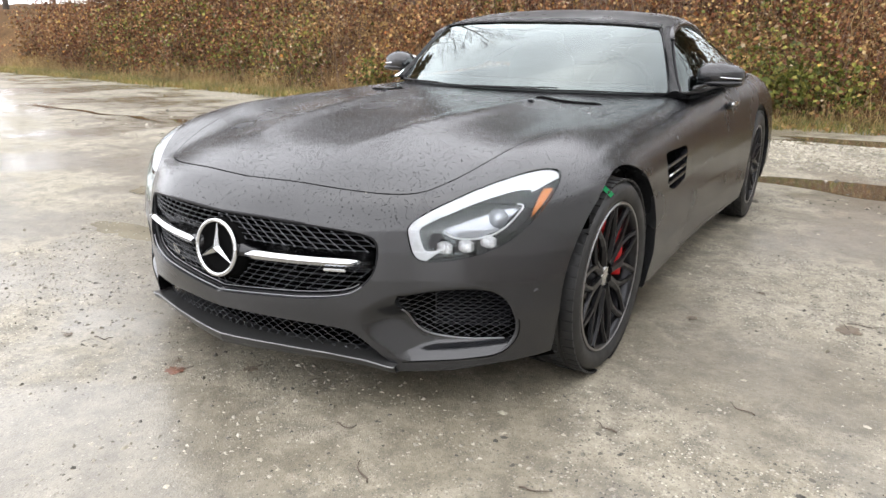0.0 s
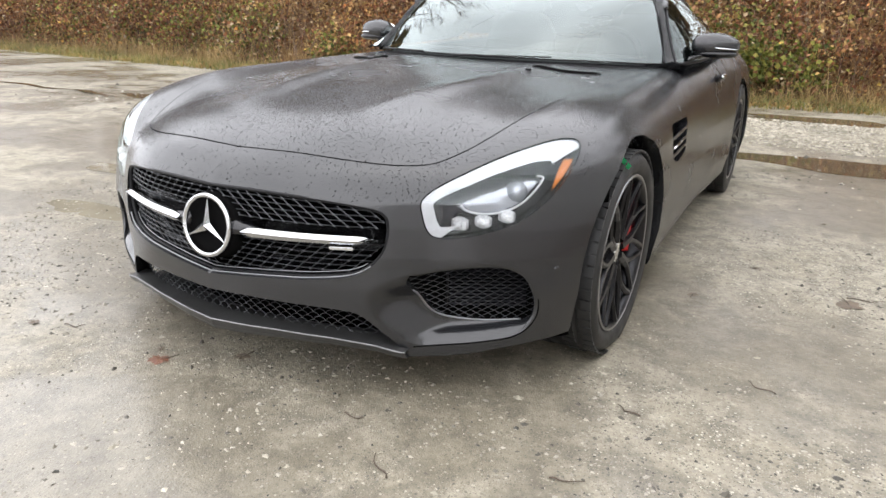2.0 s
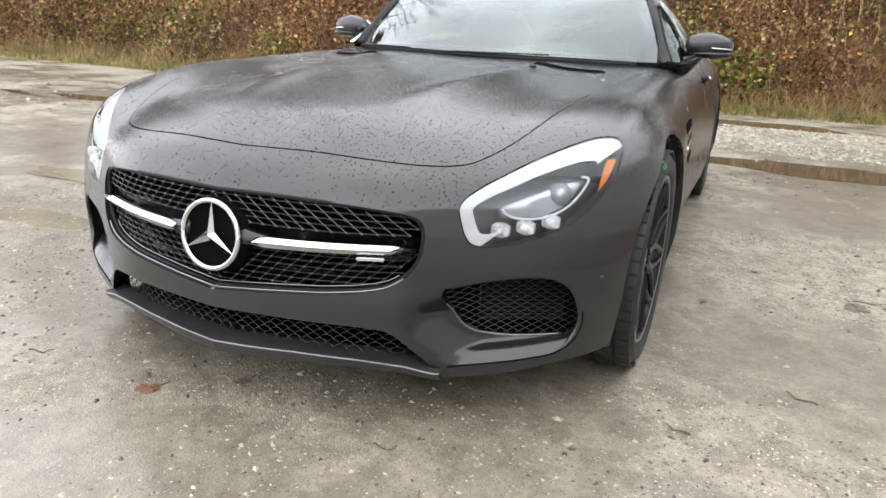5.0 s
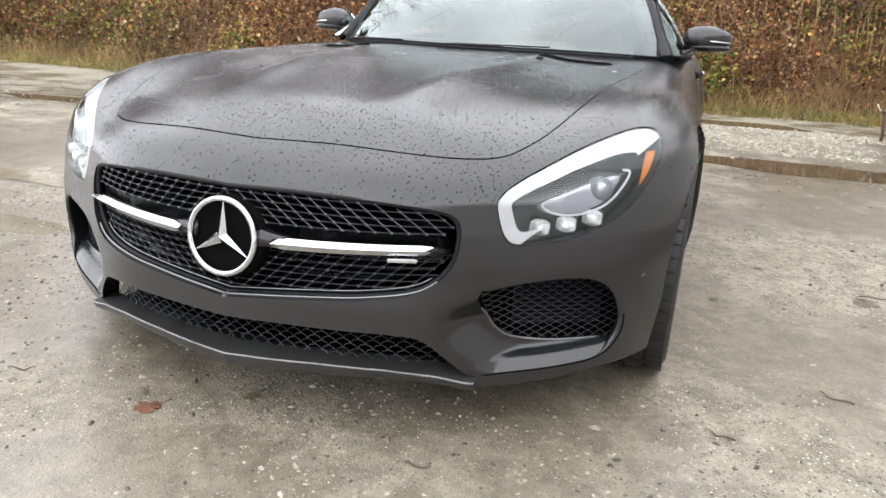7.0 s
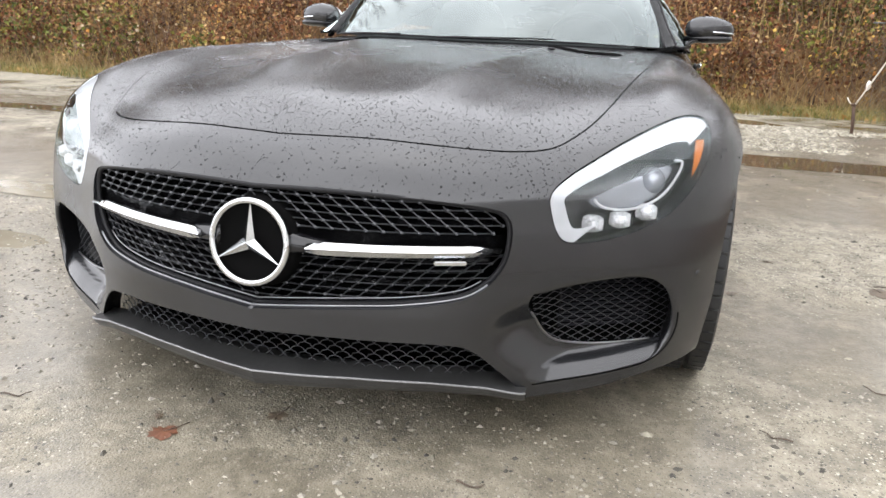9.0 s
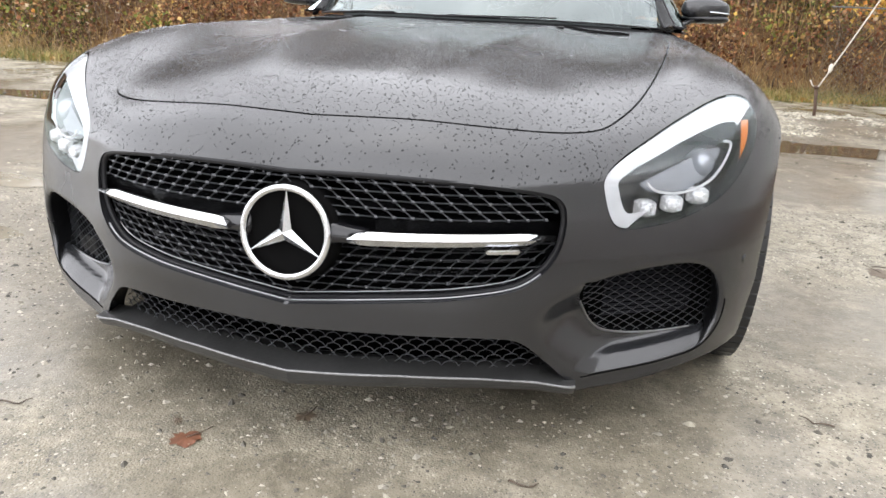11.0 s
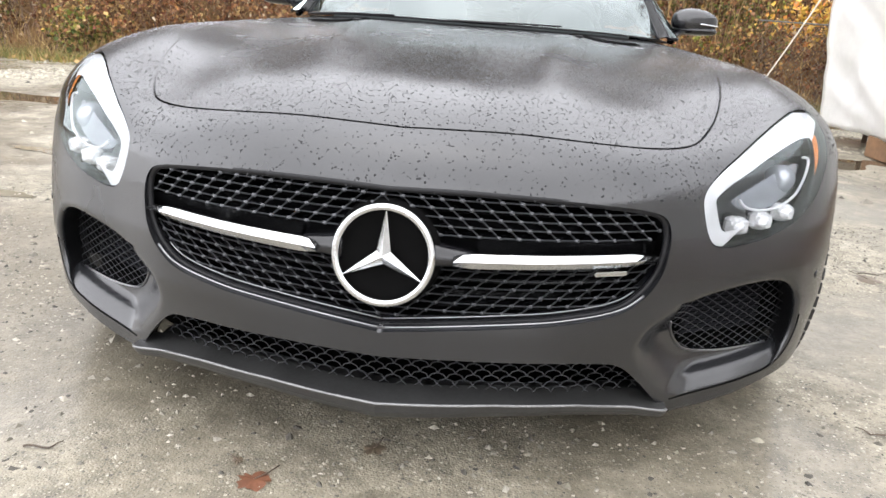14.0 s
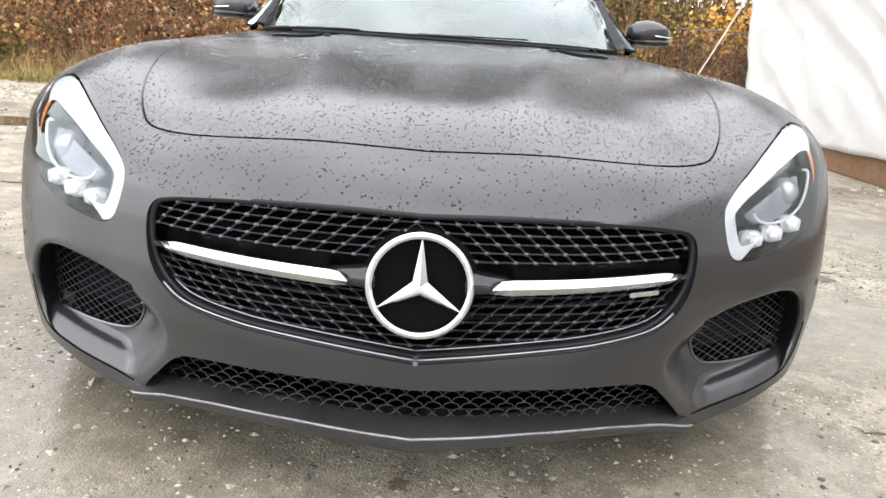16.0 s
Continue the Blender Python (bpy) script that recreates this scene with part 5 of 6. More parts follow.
def island_material(name, colours, rough=0.6, spec=0.4, patch=(0.85, 1.15)):
    """One colour a piece, from a ramp, with a fine grain. patch: broad tone range."""
    m, n, l, b = material(name)
    geo, ramp_ = n.new("ShaderNodeNewGeometry"), n.new("ShaderNodeValToRGB")
    els = ramp_.color_ramp.elements
    while len(els) < len(colours):
        els.new(0.5)
    for k, (e, c) in enumerate(zip(els, colours)):
        e.position, e.color = k / max(1, len(colours) - 1), (*c, 1)
    l.new(geo.outputs["Random Per Island"], ramp_.inputs[0])
    co, t = n.new("ShaderNodeTexCoord"), n.new("ShaderNodeTexNoise")
    t.inputs["Scale"].default_value = 30
    l.new(co.outputs["Object"], t.inputs["Vector"])
    rr = n.new("ShaderNodeMapRange")
    rr.inputs["To Min"].default_value, rr.inputs["To Max"].default_value = 0.55, 1.45
    l.new(t.outputs["Fac"], rr.inputs["Value"])
    mul = n.new("ShaderNodeMixRGB")
    mul.blend_type = "MULTIPLY"
    mul.inputs[0].default_value = 1
    l.new(ramp_.outputs[0], mul.inputs[1])
    l.new(rr.outputs[0], mul.inputs[2])
    # broad noise; on the bank's plants it paints shadow between leaf masses
    wide, wr, mul2 = n.new("ShaderNodeTexNoise"), n.new("ShaderNodeMapRange"), n.new("ShaderNodeMixRGB")
    wide.inputs["Scale"].default_value, wide.inputs["Detail"].default_value = 1.1, 3
    l.new(co.outputs["Object"], wide.inputs["Vector"])
    wr.inputs["From Min"].default_value, wr.inputs["From Max"].default_value = 0.32, 0.68
    wr.inputs["To Min"].default_value, wr.inputs["To Max"].default_value = patch
    l.new(wide.outputs["Fac"], wr.inputs["Value"])
    mul2.blend_type = "MULTIPLY"
    mul2.inputs[0].default_value = 1
    l.new(mul.outputs[0], mul2.inputs[1])
    l.new(wr.outputs[0], mul2.inputs[2])
    l.new(mul2.outputs[0], b.inputs["Base Color"])
    b.inputs["Roughness"].default_value = rough
    b.inputs["Specular IOR Level"].default_value = spec
    return m


STONE = island_material("wet_stones", [(0.05, 0.047, 0.042), (0.10, 0.092, 0.076), (0.18, 0.165, 0.135), (0.26, 0.24, 0.20), (0.36, 0.335, 0.28)], 0.7, 0.25)
PALE_STONE = island_material("pale_stones", [(0.17, 0.155, 0.12), (0.26, 0.24, 0.19), (0.37, 0.34, 0.28)], 0.85, 0.2)
pebbles("gravel", 150000, (-2.4, 2.8, -0.9, 2.6), 0.0037, STONE, 11, "fine wet gravel in rough patches on the lot", -0.15, 0.6)
pebbles("gravel", 5200, (-2.8, 3.2, -1.1, 3.4), 0.0050, PALE_STONE, 12, "pale pebbles scattered over the lot")
pebbles("gravel", 9000, (-7, 6, 3.2, 8.0), 0.010, STONE, 13, "coarser wet stones further off")
pebbles("gravel_ridge_stones", 52000, (-5.5, 7.5, 5.6, 7.9), 0.013, PALE_STONE, 14, "pale stones heaped in a low ridge")


# fallen leaves and twigs
LEAF_DARK = plain("wet_brown_leaf", (0.13, 0.055, 0.03), 0.45, 0, 0.4, 60, 0.001)
LEAF_OLD = plain("old_grey_leaf", (0.10, 0.075, 0.05), 0.5, 0, 0.4, 60, 0.001)
TWIG = plain("twig_bark", (0.07, 0.05, 0.035), 0.7, 0, 0.4, 80, 0.001)


def fallen_leaf(x, y, r, material, seed, label):
    bm = bmesh.new()
    c = bm.verts.new((0, 0, 0.004))
    ring = []
    for k in range(60):
        a = 2 * math.pi * k / 60
        lobe = 0.66 + 0.26 * abs(math.cos(2.5 * a + seed)) + 0.30 * noise.noise(Vector((math.cos(a) * 4.5, math.sin(a) * 4.5, seed))) + 0.14 * noise.noise(Vector((math.cos(a) * 14, math.sin(a) * 14, seed)))
        ring.append(bm.verts.new((r * lobe * math.cos(a), r * 0.8 * lobe * math.sin(a), 0.002 + 0.003 * noise.noise(Vector((a * 2, seed, 0))))))
    for k in range(60):
        bm.faces.new((ring[k], ring[(k + 1) % 60], c))
    leaf = part("fallen_leaf", bm, material)
    leaf.location = (x, y, float(ground_at(x, y)[0]) + 0.001)
    leaf.rotation_euler = (0, 0, seed)
    tagged(leaf, label, "leaf", "leaves on the gravel")
    part("stalk", tube([(0, 0, 0.004), (r * 0.8, r * 0.5, 0.003), (r * 1.3, r * 0.9, 0.004)], 0.0012, 5), TWIG, leaf)


fallen_leaf(-0.209, -0.021, 0.036, LEAF_DARK, 0.4, "wet reddish-brown fallen leaf on the gravel")
fallen_leaf(1.594, 1.632, 0.062, LEAF_OLD, 1.3, "dark grey-brown fallen leaf on the gravel")
for k, (x, y) in enumerate(((-0.26, 0.03), (1.25, 1.9), (1.06, 1.42), (1.5, 2.9), (1.9, 3.3), (-0.02, 0.12), (-1.1, 0.9), (-0.75, -0.05))):
    fallen_leaf(x, y, 0.014 + 0.006 * (k % 3), LEAF_OLD, 2.0 + k, "small dark scrap of leaf on the gravel")
for k, (x, y, a, ln) in enumerate(((0.62, -0.12, 2.4, 0.10), (1.0, 0.05, 0.4, 0.08), (1.05, 0.42, 2.7, 0.07), (0.45, 0.02, 0.2, 0.06), (-0.62, 0.0, 0.5, 0.07), (1.66, 1.72, 0.3, 0.14), (0.88, -0.3, 2.2, 0.09), (1.35, 0.75, 2.6, 0.09))):
    pts = [(x + ln * (t - 0.5) * math.cos(a) + 0.006 * math.sin(7 * t + k), y + ln * (t - 0.5) * math.sin(a) + 0.006 * math.cos(5 * t), float(ground_at(x, y)[0]) + 0.004 + 0.002 * math.sin(9 * t)) for t in np.linspace(0, 1, 8)]
    tagged(part("twig", tube(pts, [0.0024, 0.0022, 0.002, 0.002, 0.0018, 0.0016, 0.0014, 0.001], 5), TWIG), "thin dark twig lying on the wet gravel", "twig", "twigs on the gravel")


# ---- verge and bank: grass, brambles, shrubs ----
def leaves(name, pos, size, material, seed, label, category="bush", droop=0.5, slim=0.55):
    r = np.random.default_rng(seed)
    n = len(pos)
    s = size * r.uniform(0.55, 1.45, n)[:, None]
    d = r.standard_normal((n, 3))
    d[:, 2] -= droop
    d /= np.linalg.norm(d, axis=1)[:, None]
    e = np.cross(d, r.standard_normal((n, 3)))
    e /= np.linalg.norm(e, axis=1)[:, None]
    f = np.cross(d, e)
    v = np.stack([pos, pos + s * (0.5 * d + slim * e + 0.15 * f), pos + s * d, pos + s * (0.5 * d - slim * e + 0.15 * f)], 1).reshape(-1, 3)
    k = np.arange(n)[:, None, None] * 4
    q = (np.array([(0, 1, 2), (0, 2, 3)])[None] + k).reshape(-1, 3)
    return tagged(from_arrays(name, v.tolist(), q.tolist(), material, smooth=False), label, category, kind="stuff")


def stems(name, roots, height, lean, thick, material, seed, label, category="bush", kinks=5):
    """Thin arching stems, three-sided, tapering."""
    r = np.random.default_rng(seed)
    n = len(roots)
    h = height * r.uniform(0.4, 1.25, n)
    a = r.uniform(0, 2 * math.pi, n)
    ln = lean * r.uniform(0.2, 1.3, n)
    t = np.linspace(0, 1, kinks + 1)
    wob = r.standard_normal((n, kinks + 1, 2)) * 0.06 * h[:, None, None]
    x = roots[:, 0, None] + ln[:, None] * np.cos(a)[:, None] * t ** 1.7 * h[:, None] + wob[..., 0] * t
    y = roots[:, 1, None] + ln[:, None] * np.sin(a)[:, None] * t ** 1.7 * h[:, None] + wob[..., 1] * t
    z = roots[:, 2, None] + h[:, None] * (t - 0.28 * ln[:, None] * t ** 3)
    rad = thick * (1.05 - t)[None] * r.uniform(0.6, 1.4, n)[:, None]
    v = np.stack([np.stack([x + rad * math.cos(b), y + rad * math.sin(b), z], -1) for b in (0, 2.09, 4.19)], 2).reshape(-1, 3)
    per = 3 * (kinks + 1)
    quad = np.array([(3 * i + k, 3 * i + (k + 1) % 3, 3 * i + 3 + (k + 1) % 3, 3 * i + 3 + k) for i in range(kinks) for k in range(3)])
    f = (quad[None] + np.arange(n)[:, None, None] * per).reshape(-1, 4)
    tips = np.stack([x, y, z], -1)
    return tagged(from_arrays(name, v.tolist(), f.tolist(), material, smooth=False), label, category, kind="stuff"), tips


RUST = island_material("rust_brown_leaves", [(0.05, 0.020, 0.010), (0.12, 0.045, 0.020), (0.18, 0.075, 0.030), (0.26, 0.125, 0.050), (0.13, 0.038, 0.020), (0.33, 0.20, 0.10)], 0.6, 0.15, (0.40, 1.20))
TAN = island_material("tan_dry_leaves", [(0.09, 0.052, 0.020), (0.20, 0.12, 0.045), (0.33, 0.215, 0.08), (0.25, 0.12, 0.045), (0.42, 0.30, 0.14)], 0.6, 0.15, (0.48, 1.32))
GREEN = island_material("green_bramble_leaves", [(0.03, 0.04, 0.01), (0.08, 0.095, 0.02), (0.14, 0.15, 0.028), (0.24, 0.215, 0.05), (0.09, 0.11, 0.03)], 0.55, 0.15, (0.48, 1.32))
GOLD = island_material("yellow_leaves", [(0.35, 0.20, 0.02), (0.48, 0.32, 0.06), (0.45, 0.13, 0.025)], 0.5)
GRASS = island_material("verge_grass", [(0.06, 0.075, 0.012), (0.13, 0.13, 0.025), (0.22, 0.17, 0.05), (0.28, 0.20, 0.09)], 0.55, 0.3, (0.48, 1.35))
STRAW = island_material("dry_straw", [(0.15, 0.095, 0.035), (0.27, 0.18, 0.07), (0.36, 0.26, 0.12)], 0.6, 0.3, (0.48, 1.35))
CANE = island_material("bramble_canes", [(0.04, 0.022, 0.016), (0.10, 0.055, 0.035), (0.20, 0.14, 0.10)], 0.6, 0.3, (0.48, 1.35))
SOIL = plain("leaf_littered_bank_soil", (0.10, 0.058, 0.026), 0.95, 0, 0.75, 26, 0.03)
SOIL.node_tree.nodes["Principled BSDF"].inputs["Specular IOR Level"].default_value = 0.1


def spread(n, x0, x1, d0, d1, seed):
    r = np.random.default_rng(seed)
    x = r.uniform(x0, x1, n)
    y = bank_edge(x) + r.uniform(d0, d1, n)
    return np.stack([x, y, ground_at(x, y)], -1)


X0, X1 = -19, 14
mixed = lambda p, seed, lo_: p[wave(p[:, 0], p[:, 1], 0.45, seed) > lo_]
roots = spread(5200, X0, X1, 0.7, 4.6, 21)
_, tips = stems("bramble_canes", roots, 1.35, 0.7, 0.006, CANE, 22, "tangled brown bramble canes on the bank")
pool = tips[:, 1:].reshape(-1, 3)
rr = np.random.default_rng(5)
pick = lambda n, seed, lo_, j=0.09: (lambda p: p + np.random.default_rng(seed).standard_normal(p.shape) * j)(mixed(pool[np.random.default_rng(seed).integers(0, len(pool), n)], seed, lo_))
leaves("rust_bramble", pick(90000, 31, -0.12), 0.046, RUST, 32, "rust-brown bramble leaves covering the bank")
leaves("tan_bramble", pick(64000, 33, 0.08), 0.048, TAN, 34, "dry tan leaves among the brambles")
leaves("green_bramble", pick(60000, 35, 0.14), 0.054, GREEN, 36, "green bramble leaves in patches")
leaves("yellow_bramble", pick(2600, 37, 0.05), 0.055, GOLD, 38, "yellow and orange autumn leaves")
tall, tall_tips = stems("shrub_stems", spread(1500, X0 - 3, X1 + 6, 2.2, 6.5, 41), 3.0, 0.35, 0.010, CANE, 42, "upright bare shrub stems on the bank", kinks=6)
pool2 = tall_tips[:, 2:].reshape(-1, 3)
p2 = pool2[rr.integers(0, len(pool2), 30000)] + rr.standard_normal((30000, 3)) * 0.16
leaves("shrub_leaves", p2, 0.060, RUST, 43, "brown and rust leaves on the shrubs")
p3 = mixed(pool2[rr.integers(0, len(pool2), 16000)] + rr.standard_normal((16000, 3)) * 0.16, 6, -0.02)
leaves("shrub_leaves", p3, 0.065, TAN, 44, "tan and yellow-brown leaves on the shrubs")
stems("verge_grass", spread(22000, X0, X1, -0.3, 1.0, 51), 0.17, 0.9, 0.005, GRASS, 52, "short green verge grass", "grass", 3)
stems("tall_dry_grass", mixed(spread(12000, X0, X1, 0.5, 1.6, 53), 8, 0.05), 0.48, 0.7, 0.005, STRAW, 54, "tall dry straw-coloured grass at the bank", "grass", 4)
leaves("verge_litter", spread(7000, X0, X1, -0.2, 1.0, 55) + np.array([0, 0, 0.03]), 0.05, TAN, 56, "fallen leaves along the verge", "leaves")

clump = np.random.default_rng(61)
for cx, cy, cz, rx_, n_ in ((0.30, 10.15, 0.55, 0.60, 800), (1.05, 10.4, 0.50, 0.45, 420), (-6.4, 9.2, 0.35, 0.5, 300)):
    c_ = clump.standard_normal((n_, 3)) * np.array([0.55 * rx_, 0.16, 0.20]) + np.array([cx, cy, cz])
    leaves("green_bramble", c_, 0.068, GREEN, 62, "fresh yellow-green bramble clump at the foot of the bank")
leaves("rust_bramble", pick(26000, 66, -1.0), 0.052, RUST, 67, "rust-brown leaves among the canes")
leaves("tan_bramble", pick(16000, 68, -1.0), 0.054, TAN, 69, "dry tan leaves among the canes")
stems("pale_canes", spread(1500, X0, X1, 0.6, 3.2, 70), 1.15, 0.9, 0.0055, STRAW, 71, "pale dry canes arching over the brambles")
stems("pale_shrub_stems", spread(650, 0.5, 14, 1.6, 5.0, 75), 2.7, 0.35, 0.009, STRAW, 76, "pale bare shrub stems rising from the bank", kinks=6)
stems("straw_tufts", spread(4200, X0, X1, 0.2, 1.3, 72), 0.42, 0.8, 0.0045, STRAW, 74, "tufts of straw-coloured grass along the verge", "grass", 4)
leaves("yellow_bramble", clump.standard_normal((420, 3)) * np.array([0.30, 0.2, 0.22]) + np.array([4.9, 11.4, 1.45]), 0.07, GOLD, 65, "orange leaves on a shrub behind the fence")
leaves("pale_bramble", pick(6500, 63, -0.1), 0.058, island_material("pale_dry_leaves", [(0.22, 0.14, 0.07), (0.30, 0.22, 0.13), (0.38, 0.31, 0.22)], 0.6, 0.2), 64, "pale dry leaves caught among the brambles")

bx, bd = np.linspace(-40, 34, 120), np.linspace(0.75, 12, 36)
BX, BD = [q.ravel() for q in np.meshgrid(bx, bd, indexing="ij")]
BY = bank_edge(BX) + BD
BZ = ground_at(BX, BY) + 0.02 + 0.28 * smooth01(0.75, 2.2, BD) + 0.10 * wave(BX, BY, 1.3, 4)
idb = np.arange(len(BX)).reshape(120, 36)
tagged(from_arrays("bank", np.stack([BX, BY, BZ], -1), np.stack([idb[:-1, :-1], idb[1:, :-1], idb[1:, 1:], idb[:-1, 1:]], -1).reshape(-1, 4), SOIL), "dark earth bank under the brambles", "bank", kind="structure")


# ---- trees behind the bank, and an added row out of view ----
BARK = plain("grey_brown_bark", (0.10, 0.085, 0.07), 0.8, 0, 0.4, 25, 0.006)
TWIGS = plain("fine_twigs", (0.08, 0.06, 0.05), 0.8, 0, 0.3, 40)
CROWN_LEAF = island_material("sparse_brown_crown", [(0.05, 0.035, 0.02), (0.11, 0.07, 0.035), (0.16, 0.11, 0.04), (0.06, 0.06, 0.02)], 0.6)


def tree(seed, height, leafy, spread_, label):
    r = random.Random(seed)
    t = thing("tree", label, "tree", group="trees behind the bank")
    trunk = [(0.04 * height * math.sin(k * 1.1 + seed) * (k / 8) * 0.4, 0.04 * height * math.cos(k * 0.8 + seed) * (k / 8) * 0.4, height * 0.9 * k / 8) for k in range(9)]
    part("trunk", tube(trunk, [0.022 * height * (1.02 - 0.115 * k) * 0.55 for k in range(9)], 8), BARK, t)
    verts, faces, ends = [], [], []

    def limb(p, d, ln, rad, depth):
        pts = [p]
        for k in range(4):
            d = (d + Vector((r.gauss(0, 0.16), r.gauss(0, 0.16), r.gauss(0.05, 0.10)))).normalized()
            pts.append(pts[-1] + d * ln / 4)
        for i, q in enumerate(pts):
            rr_ = rad * (1 - 0.2 * i)
            b = len(verts)
            for k in range(3):
                a = 2.094 * k
                verts.append((q.x + rr_ * math.cos(a), q.y + rr_ * math.sin(a), q.z))
            if i:
                faces.extend([(b - 3 + k, b - 3 + (k + 1) % 3, b + (k + 1) % 3, b + k) for k in range(3)])
        if depth:
            for i in range(1, 5):
                for _ in range(2 if depth > 1 else 3):
                    a = r.uniform(0, 2 * math.pi)
                    nd = (d * 0.9 + Vector((math.cos(a), math.sin(a), r.uniform(-0.1, 0.7))) * 0.8).normalized()
                    limb(pts[i], nd, ln * r.uniform(0.35, 0.6), rad * 0.5, depth - 1)
        else:
            ends.extend(pts[1:])

    for k in range(13):
        f = 0.25 + 0.72 * k / 13
        j = min(int(f * 8), 7)
        p = Vector(trunk[j]).lerp(Vector(trunk[j + 1]), f * 8 - j)
        a = k * 2.4 + r.uniform(-0.4, 0.4)
        limb(p, Vector((math.cos(a), math.sin(a), r.uniform(0.35, 0.9))).normalized(), height * spread_ * (1.1 - 0.7 * f), 0.0045 * height * (1.1 - 0.8 * f), 2)
    crown = from_arrays("crown", verts, faces, TWIGS, t, smooth=False)
    if leafy:
        e = np.array([tuple(q) for q in ends])
        e = e[np.random.default_rng(seed).random(len(e)) < leafy]
        lf = leaves("crown_leaves", e, 0.27, CROWN_LEAF, seed, "")
        del lf["kind"], lf["category"]
        lf.parent = t
    return t


kinds = [tree(3, 8.5, 1.0, 0.30, "slender tree with thin brown autumn leaves"), tree(8, 10.0, 1.0, 0.26, "tall thin tree with sparse brown leaves")]
bare = tree(15, 17.0, 0.0, 0.30, "tall bare leafless tree")
r = random.Random(4)
spots = []
for k in range(30):
    x = -34 + 2.3 * k + r.uniform(-0.9, 0.9)
    spots.append((x, bank_edge(x) + 6.5 + r.uniform(0, 5)))
for k, (x, y) in enumerate(spots):
    z = float(ground_at(x, y)[0]) - 0.1
    src = kinds[k % 2]
    m = pose(x, y, z, 0, 0, r.uniform(0, 360)) @ Matrix.Scale(r.uniform(0.85, 1.25), 4)
    if k < 2:
        src.matrix_basis = m
    else:
        o = copy_thing(src, pose(x, y, z, 0, 0, r.uniform(0, 360)))
        o.scale = (r.uniform(0.85, 1.2),) * 3
# unseen row behind the camera, added to darken the low sky for the bumper
for k in range(26):
    x = -34 + 2.7 * k + r.uniform(-1, 1)
    o = copy_thing(kinds[k % 2], pose(x, -16 - r.uniform(0, 6) - 0.004 * x * x, -0.05, 0, 0, r.uniform(0, 360)))
    o.scale = (r.uniform(0.5, 0.7),) * 3
for k, (x, y) in enumerate(((-11.5, 14.5), (8.5, 15.0), (-17.0, 16.0), (13.5, 17.0))):
    z = float(ground_at(x, y)[0]) - 0.1
    if k == 0:
        bare.matrix_basis = pose(x, y, z)
    else:
        copy_thing(bare, pose(x, y, z, 0, 0, 80 * k))

# ---- white tarpaulin shelter beside the lot ----
TARP = plain("white_tarpaulin", (0.93, 0.92, 0.89), 0.5, 0, 0.04, 14, 0.004)
WOOD = plain("weathered_brown_board", (0.17, 0.095, 0.05), 0.6, 0, 0.35, 18, 0.002)
ROPE = plain("pale_rope", (0.62, 0.57, 0.50), 0.8, 0, 0.2, 90)
IRON = plain("rusty_iron", (0.09, 0.055, 0.04), 0.7, 0.4, 0.4, 60, 0.001)
shelter = thing("tarpaulin_shelter", "white creased tarpaulin shelter standing on a brown board", "shelter", (3.35, 3.0, 0))
TX, TY0, TY1, TH = 0.0, -7.0, 3.60, 2.3


def tarp_sheet():
    bm = bmesh.new()
    ny, nz = 150, 46
    g = []
    for i in range(ny):
        row = []
        for k in range(nz):
            u, v = i / (ny - 1), k / (nz - 1)
            y = TY0 + (TY1 - TY0) * u
            far = max(0.0, (y - TY1 + 0.8) / 0.8)
            z0 = 0.19 + 0.02 * math.sin(y * 2.1) - 0.05 * far
            z = z0 + (TH - z0) * v
            sag = -0.04 * math.sin(math.pi * (1 - v)) * (0.5 + 0.5 * math.sin(y * 0.9)) + 0.05 * (1 - v) ** 2
            fold = 0.030 * noise.noise(Vector((y * 1.3 + z * 1.6, z * 0.5 - y * 0.35, 2))) + 0.016 * noise.noise(Vector((y * 3.4 + z * 3.0, z * 1.2, 5))) + 0.02 * abs(noise.noise(Vector((y * 1.1 - z * 1.9, 3, z * 0.4)))) + 0.045 * abs(noise.noise(Vector(((z - 0.6 * y) * 2.6, (y + z) * 0.45, 4))))
            edge = (0.36 * v - 0.03) * far
            row.append(bm.verts.new((TX - 0.10 + sag + fold * 3.0 * (1 - 0.8 * min(1.0, far)) + 0.030 * (1 - 0.8 * min(1.0, far)) * abs(noise.noise(Vector((y * 4.5 + z * 4.0, (z - y) * 0.9, 8)))), y + edge, z)))
        g.append(row)
    fs = [bm.faces.new((a[k], a[k + 1], b[k + 1], b[k])) for a, b in zip(g, g[1:]) for k in range(nz - 1)]
    bmesh.ops.solidify(bm, geom=fs, thickness=0.004)
    return bm


part("side_sheet", tarp_sheet(), TARP, shelter, "white creased side sheet with loose lower edge")
part("end_sheet", ruled([(0, TY1, 0.2), (3.0, TY1, 0.2)], [(0.05, TY1 - 0.1, TH), (3.0, TY1 - 0.1, TH)], 6, (0, 0.06, 0), 0.004), TARP, shelter)
part("roof_sheet", ruled([(0, TY0, TH), (0, TY1 - 0.1, TH)], [(3.0, TY0, TH), (3.0, TY1 - 0.1, TH)], 8, (0, 0, 0.5), 0.004), TARP, shelter)
part("inner_sheet", ruled([(3.0, TY0, 0), (3.0, TY1, 0)], [(3.0, TY0, TH), (3.0, TY1, TH)], 3, thick=0.004), TARP, shelter)
for y in (TY1 - 0.02, 0.5, -3.0, TY0 + 0.1):
    part("pole", tube([(0.35, y - 0.2 * (y > 1), 0.0), (0.35, y - 0.2 * (y > 1), TH)], 0.024, 10), IRON, shelter)
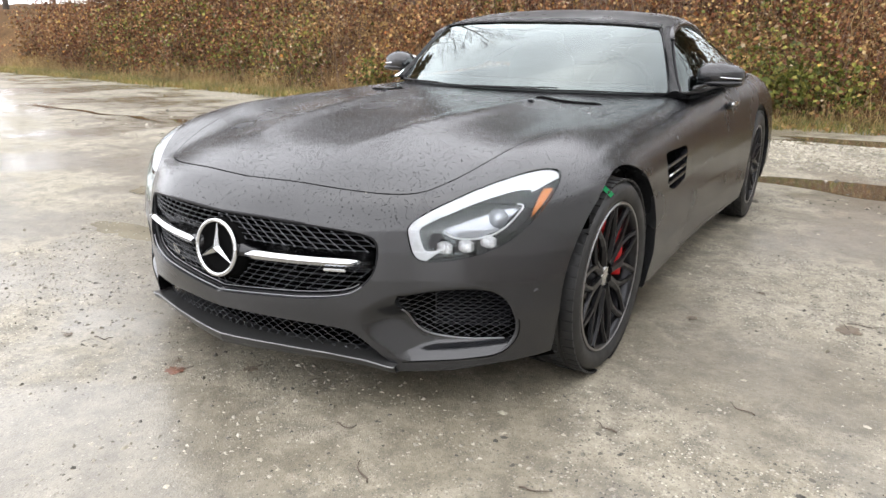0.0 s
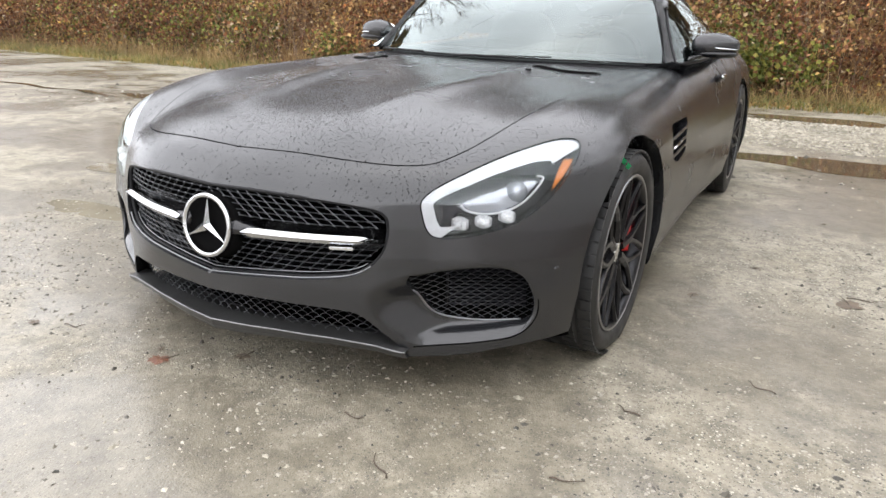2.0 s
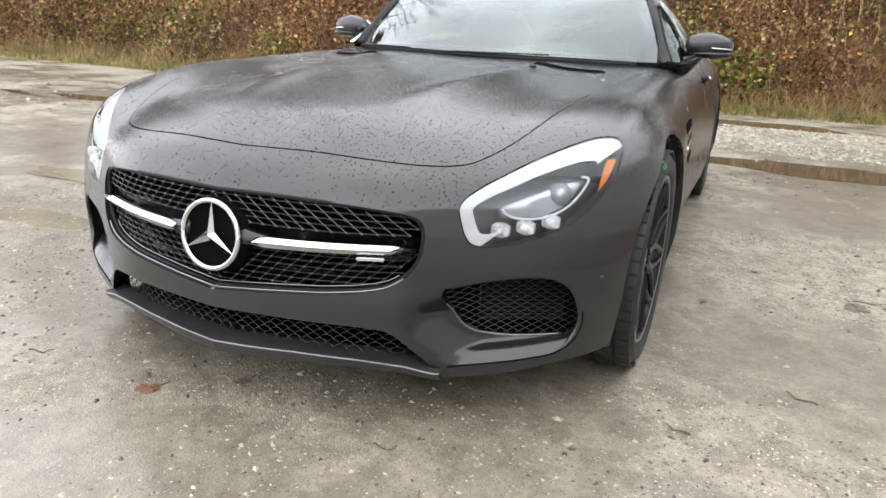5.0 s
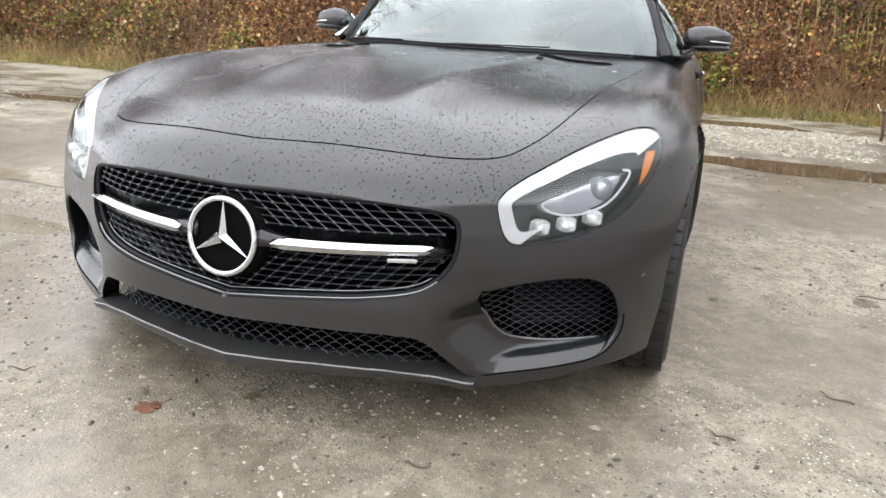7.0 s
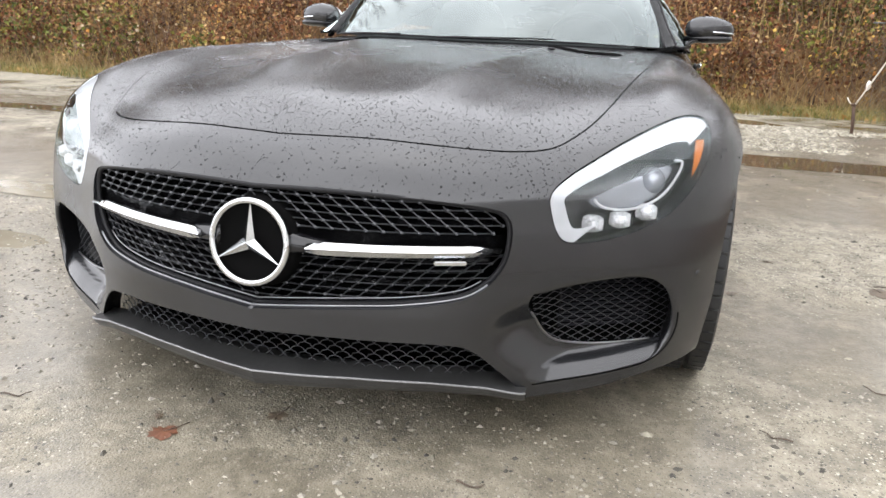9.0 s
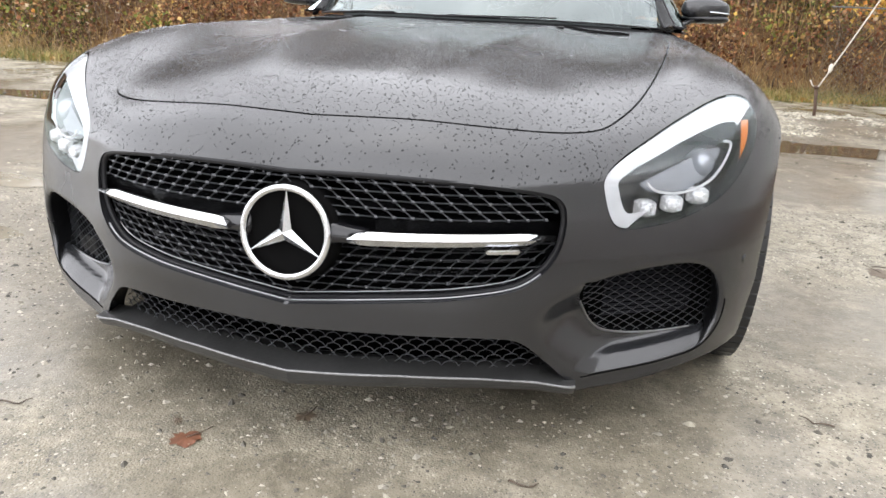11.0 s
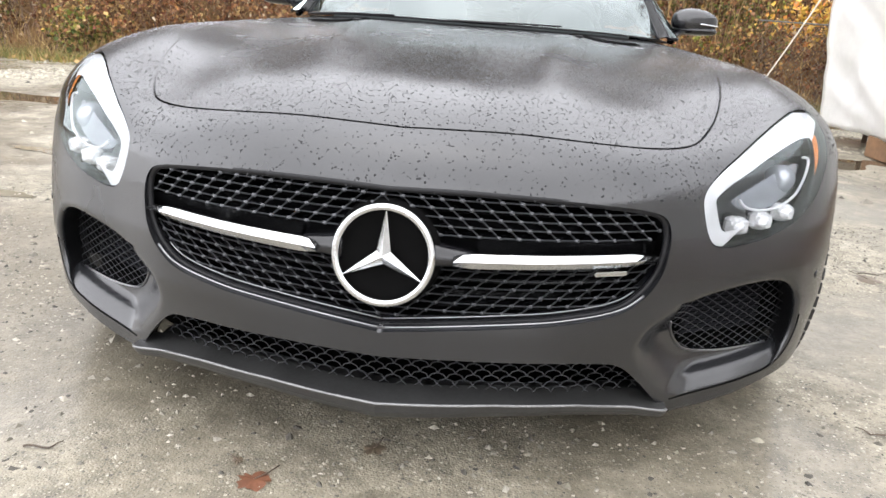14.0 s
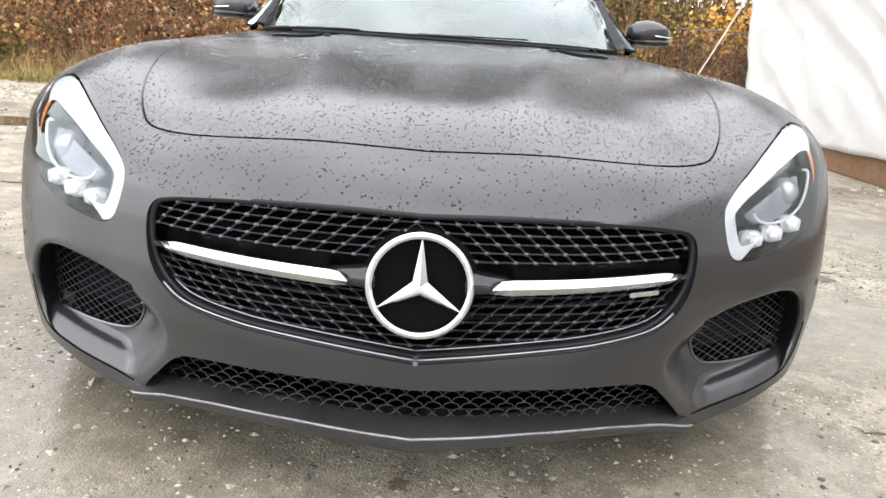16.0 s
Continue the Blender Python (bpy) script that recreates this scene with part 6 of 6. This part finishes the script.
part("foot_post", tube([(0.06, TY1 + 0.10, -0.02), (0.05, TY1 + 0.10, 0.26)], 0.028, 8), WOOD, shelter)
board = tagged(new("base_board"), "weathered brown board lying on the gravel")
for k in range(3):
    y0 = TY0 + k * 3.2
    pts = box((0.05, 3.15, 0.19), (-0.02 + 0.02 * k, y0 + 1.6, 0.095), 0.006)
    part("board", pts, WOOD, board, smooth=False)
board.parent = shelter
# guy rope to a stake
stake = thing("stake", "short dark iron stake driven into the gravel", "stake", (2.83, 7.32, 0.0))
part("shaft", tube([(0.02, 0, -0.1), (0.01, 0, 0.12), (-0.02, 0.0, 0.34)], 0.018, 8), IRON, stake)
part("stake_head", blob((0.03, 0.03, 0.02), (-0.02, 0, 0.34), 2.4, 12), IRON, stake)
rope = thing("guy_rope", "pale guy rope tied from the shelter to a stake", "rope", (2.81, 7.32, 0.31))
top = Vector((3.37 - 2.81, 6.35 - 7.32, 2.28 - 0.31))
part("line", tube([top * t + Vector((0, 0, -0.05 * math.sin(math.pi * t))) for t in np.linspace(0, 1, 14)], 0.008, 6), ROPE, rope)
part("knot", blob((0.022, 0.022, 0.05), (0.07, -0.11, 0.24), 2.2, 12), ROPE, rope)
part("loose_end", tube([(0, 0, 0.02), (-0.04, 0.02, 0.05), (-0.07, 0.02, 0.10)], 0.006, 6), ROPE, rope)

# ---- chain-link fence and thin trunks at the foot of the bank ----
WIRE = plain("dull_galvanised_wire", (0.12, 0.12, 0.115), 0.5, 0.6, 0.2, 60)
BIRCH = plain("pale_birch_bark", (0.55, 0.52, 0.46), 0.7, 0, 0.45, 14, 0.004)
fence = thing("chain_link_fence", "dull galvanised chain-link fence at the foot of the bank", "fence", (3.3, 9.15, 0.0))
FL, FH = 6.2, 1.22
wv, wf = [], []
for lean in (1, -1):
    for k in range(int((FL + FH) / 0.062)):
        x0_ = -FH + 0.062 * k
        a_, b_ = max(0.0, -x0_), min(FH, FL - x0_)
        if b_ - a_ < 0.03:
            continue
        for t_ in (a_, b_):
            xx = x0_ + t_
            xx = xx if lean > 0 else FL - xx
            wv.extend([(xx + 0.0017 * math.cos(q), 0.0017 * math.sin(q) + 0.001 * lean, 0.04 + t_) for q in (0.5, 2.6, 4.7)])
        m_ = len(wv) - 6
        wf.extend([(m_ + i, m_ + (i + 1) % 3, m_ + 3 + (i + 1) % 3, m_ + 3 + i) for i in range(3)])
tagged(from_arrays("wire_mesh", wv, wf, WIRE, fence, smooth=False), kind="stuff")
for x in (3.5, 6.2):
    part("post", tube([(x, 0.02, -0.2), (x, 0.02, FH + 0.08)], 0.022, 10), WIRE, fence)
part("top_rail", tube([(0, 0.02, FH + 0.03), (FL, 0.02, FH + 0.03)], 0.010, 8), WIRE, fence)


def thin_trunk(x, y, height, r_, lean, material, seed, label):
    q = random.Random(seed)
    t_ = thing("sapling", label, "tree", (x, y, float(ground_at(x, y)[0]) - 0.05), "thin trunks on the bank")
    line = [(lean * height * (k / 8) ** 1.2 + q.gauss(0, 0.012) * height * 0.3, q.gauss(0, 0.01) * height * 0.3, height * k / 8) for k in range(9)]
    part("trunk", tube(curve(line, 24), [r_ * (1.05 - 0.8 * k / 23) for k in range(24)], 8), material, t_)
    for k in range(7):
        b_ = Vector(line[2 + k % 6])
        a_ = q.uniform(0, 6.28)
        end = b_ + Vector((math.cos(a_), math.sin(a_), 1.1)) * height * q.uniform(0.10, 0.2)
        part("limb", tube([b_, b_.lerp(end, 0.5) + Vector((0, 0, -0.03 * height)), end], [r_ * 0.35, r_ * 0.22, r_ * 0.08], 5), material, t_)


thin_trunk(5.2, 11.0, 4.5, 0.036, 0.02, BARK, 1, "thin dark sapling beside the fence")
for k, (x, y, rr_) in enumerate(((2.9, 13.6, 0.055), (3.45, 13.9, 0.07), (3.7, 14.3, 0.04), (4.6, 14.0, 0.05))):
    thin_trunk(x, y, 6.5, rr_, 0.03 * (-1) ** k, BIRCH, 10 + k, "slender pale birch trunk among the shrubs")
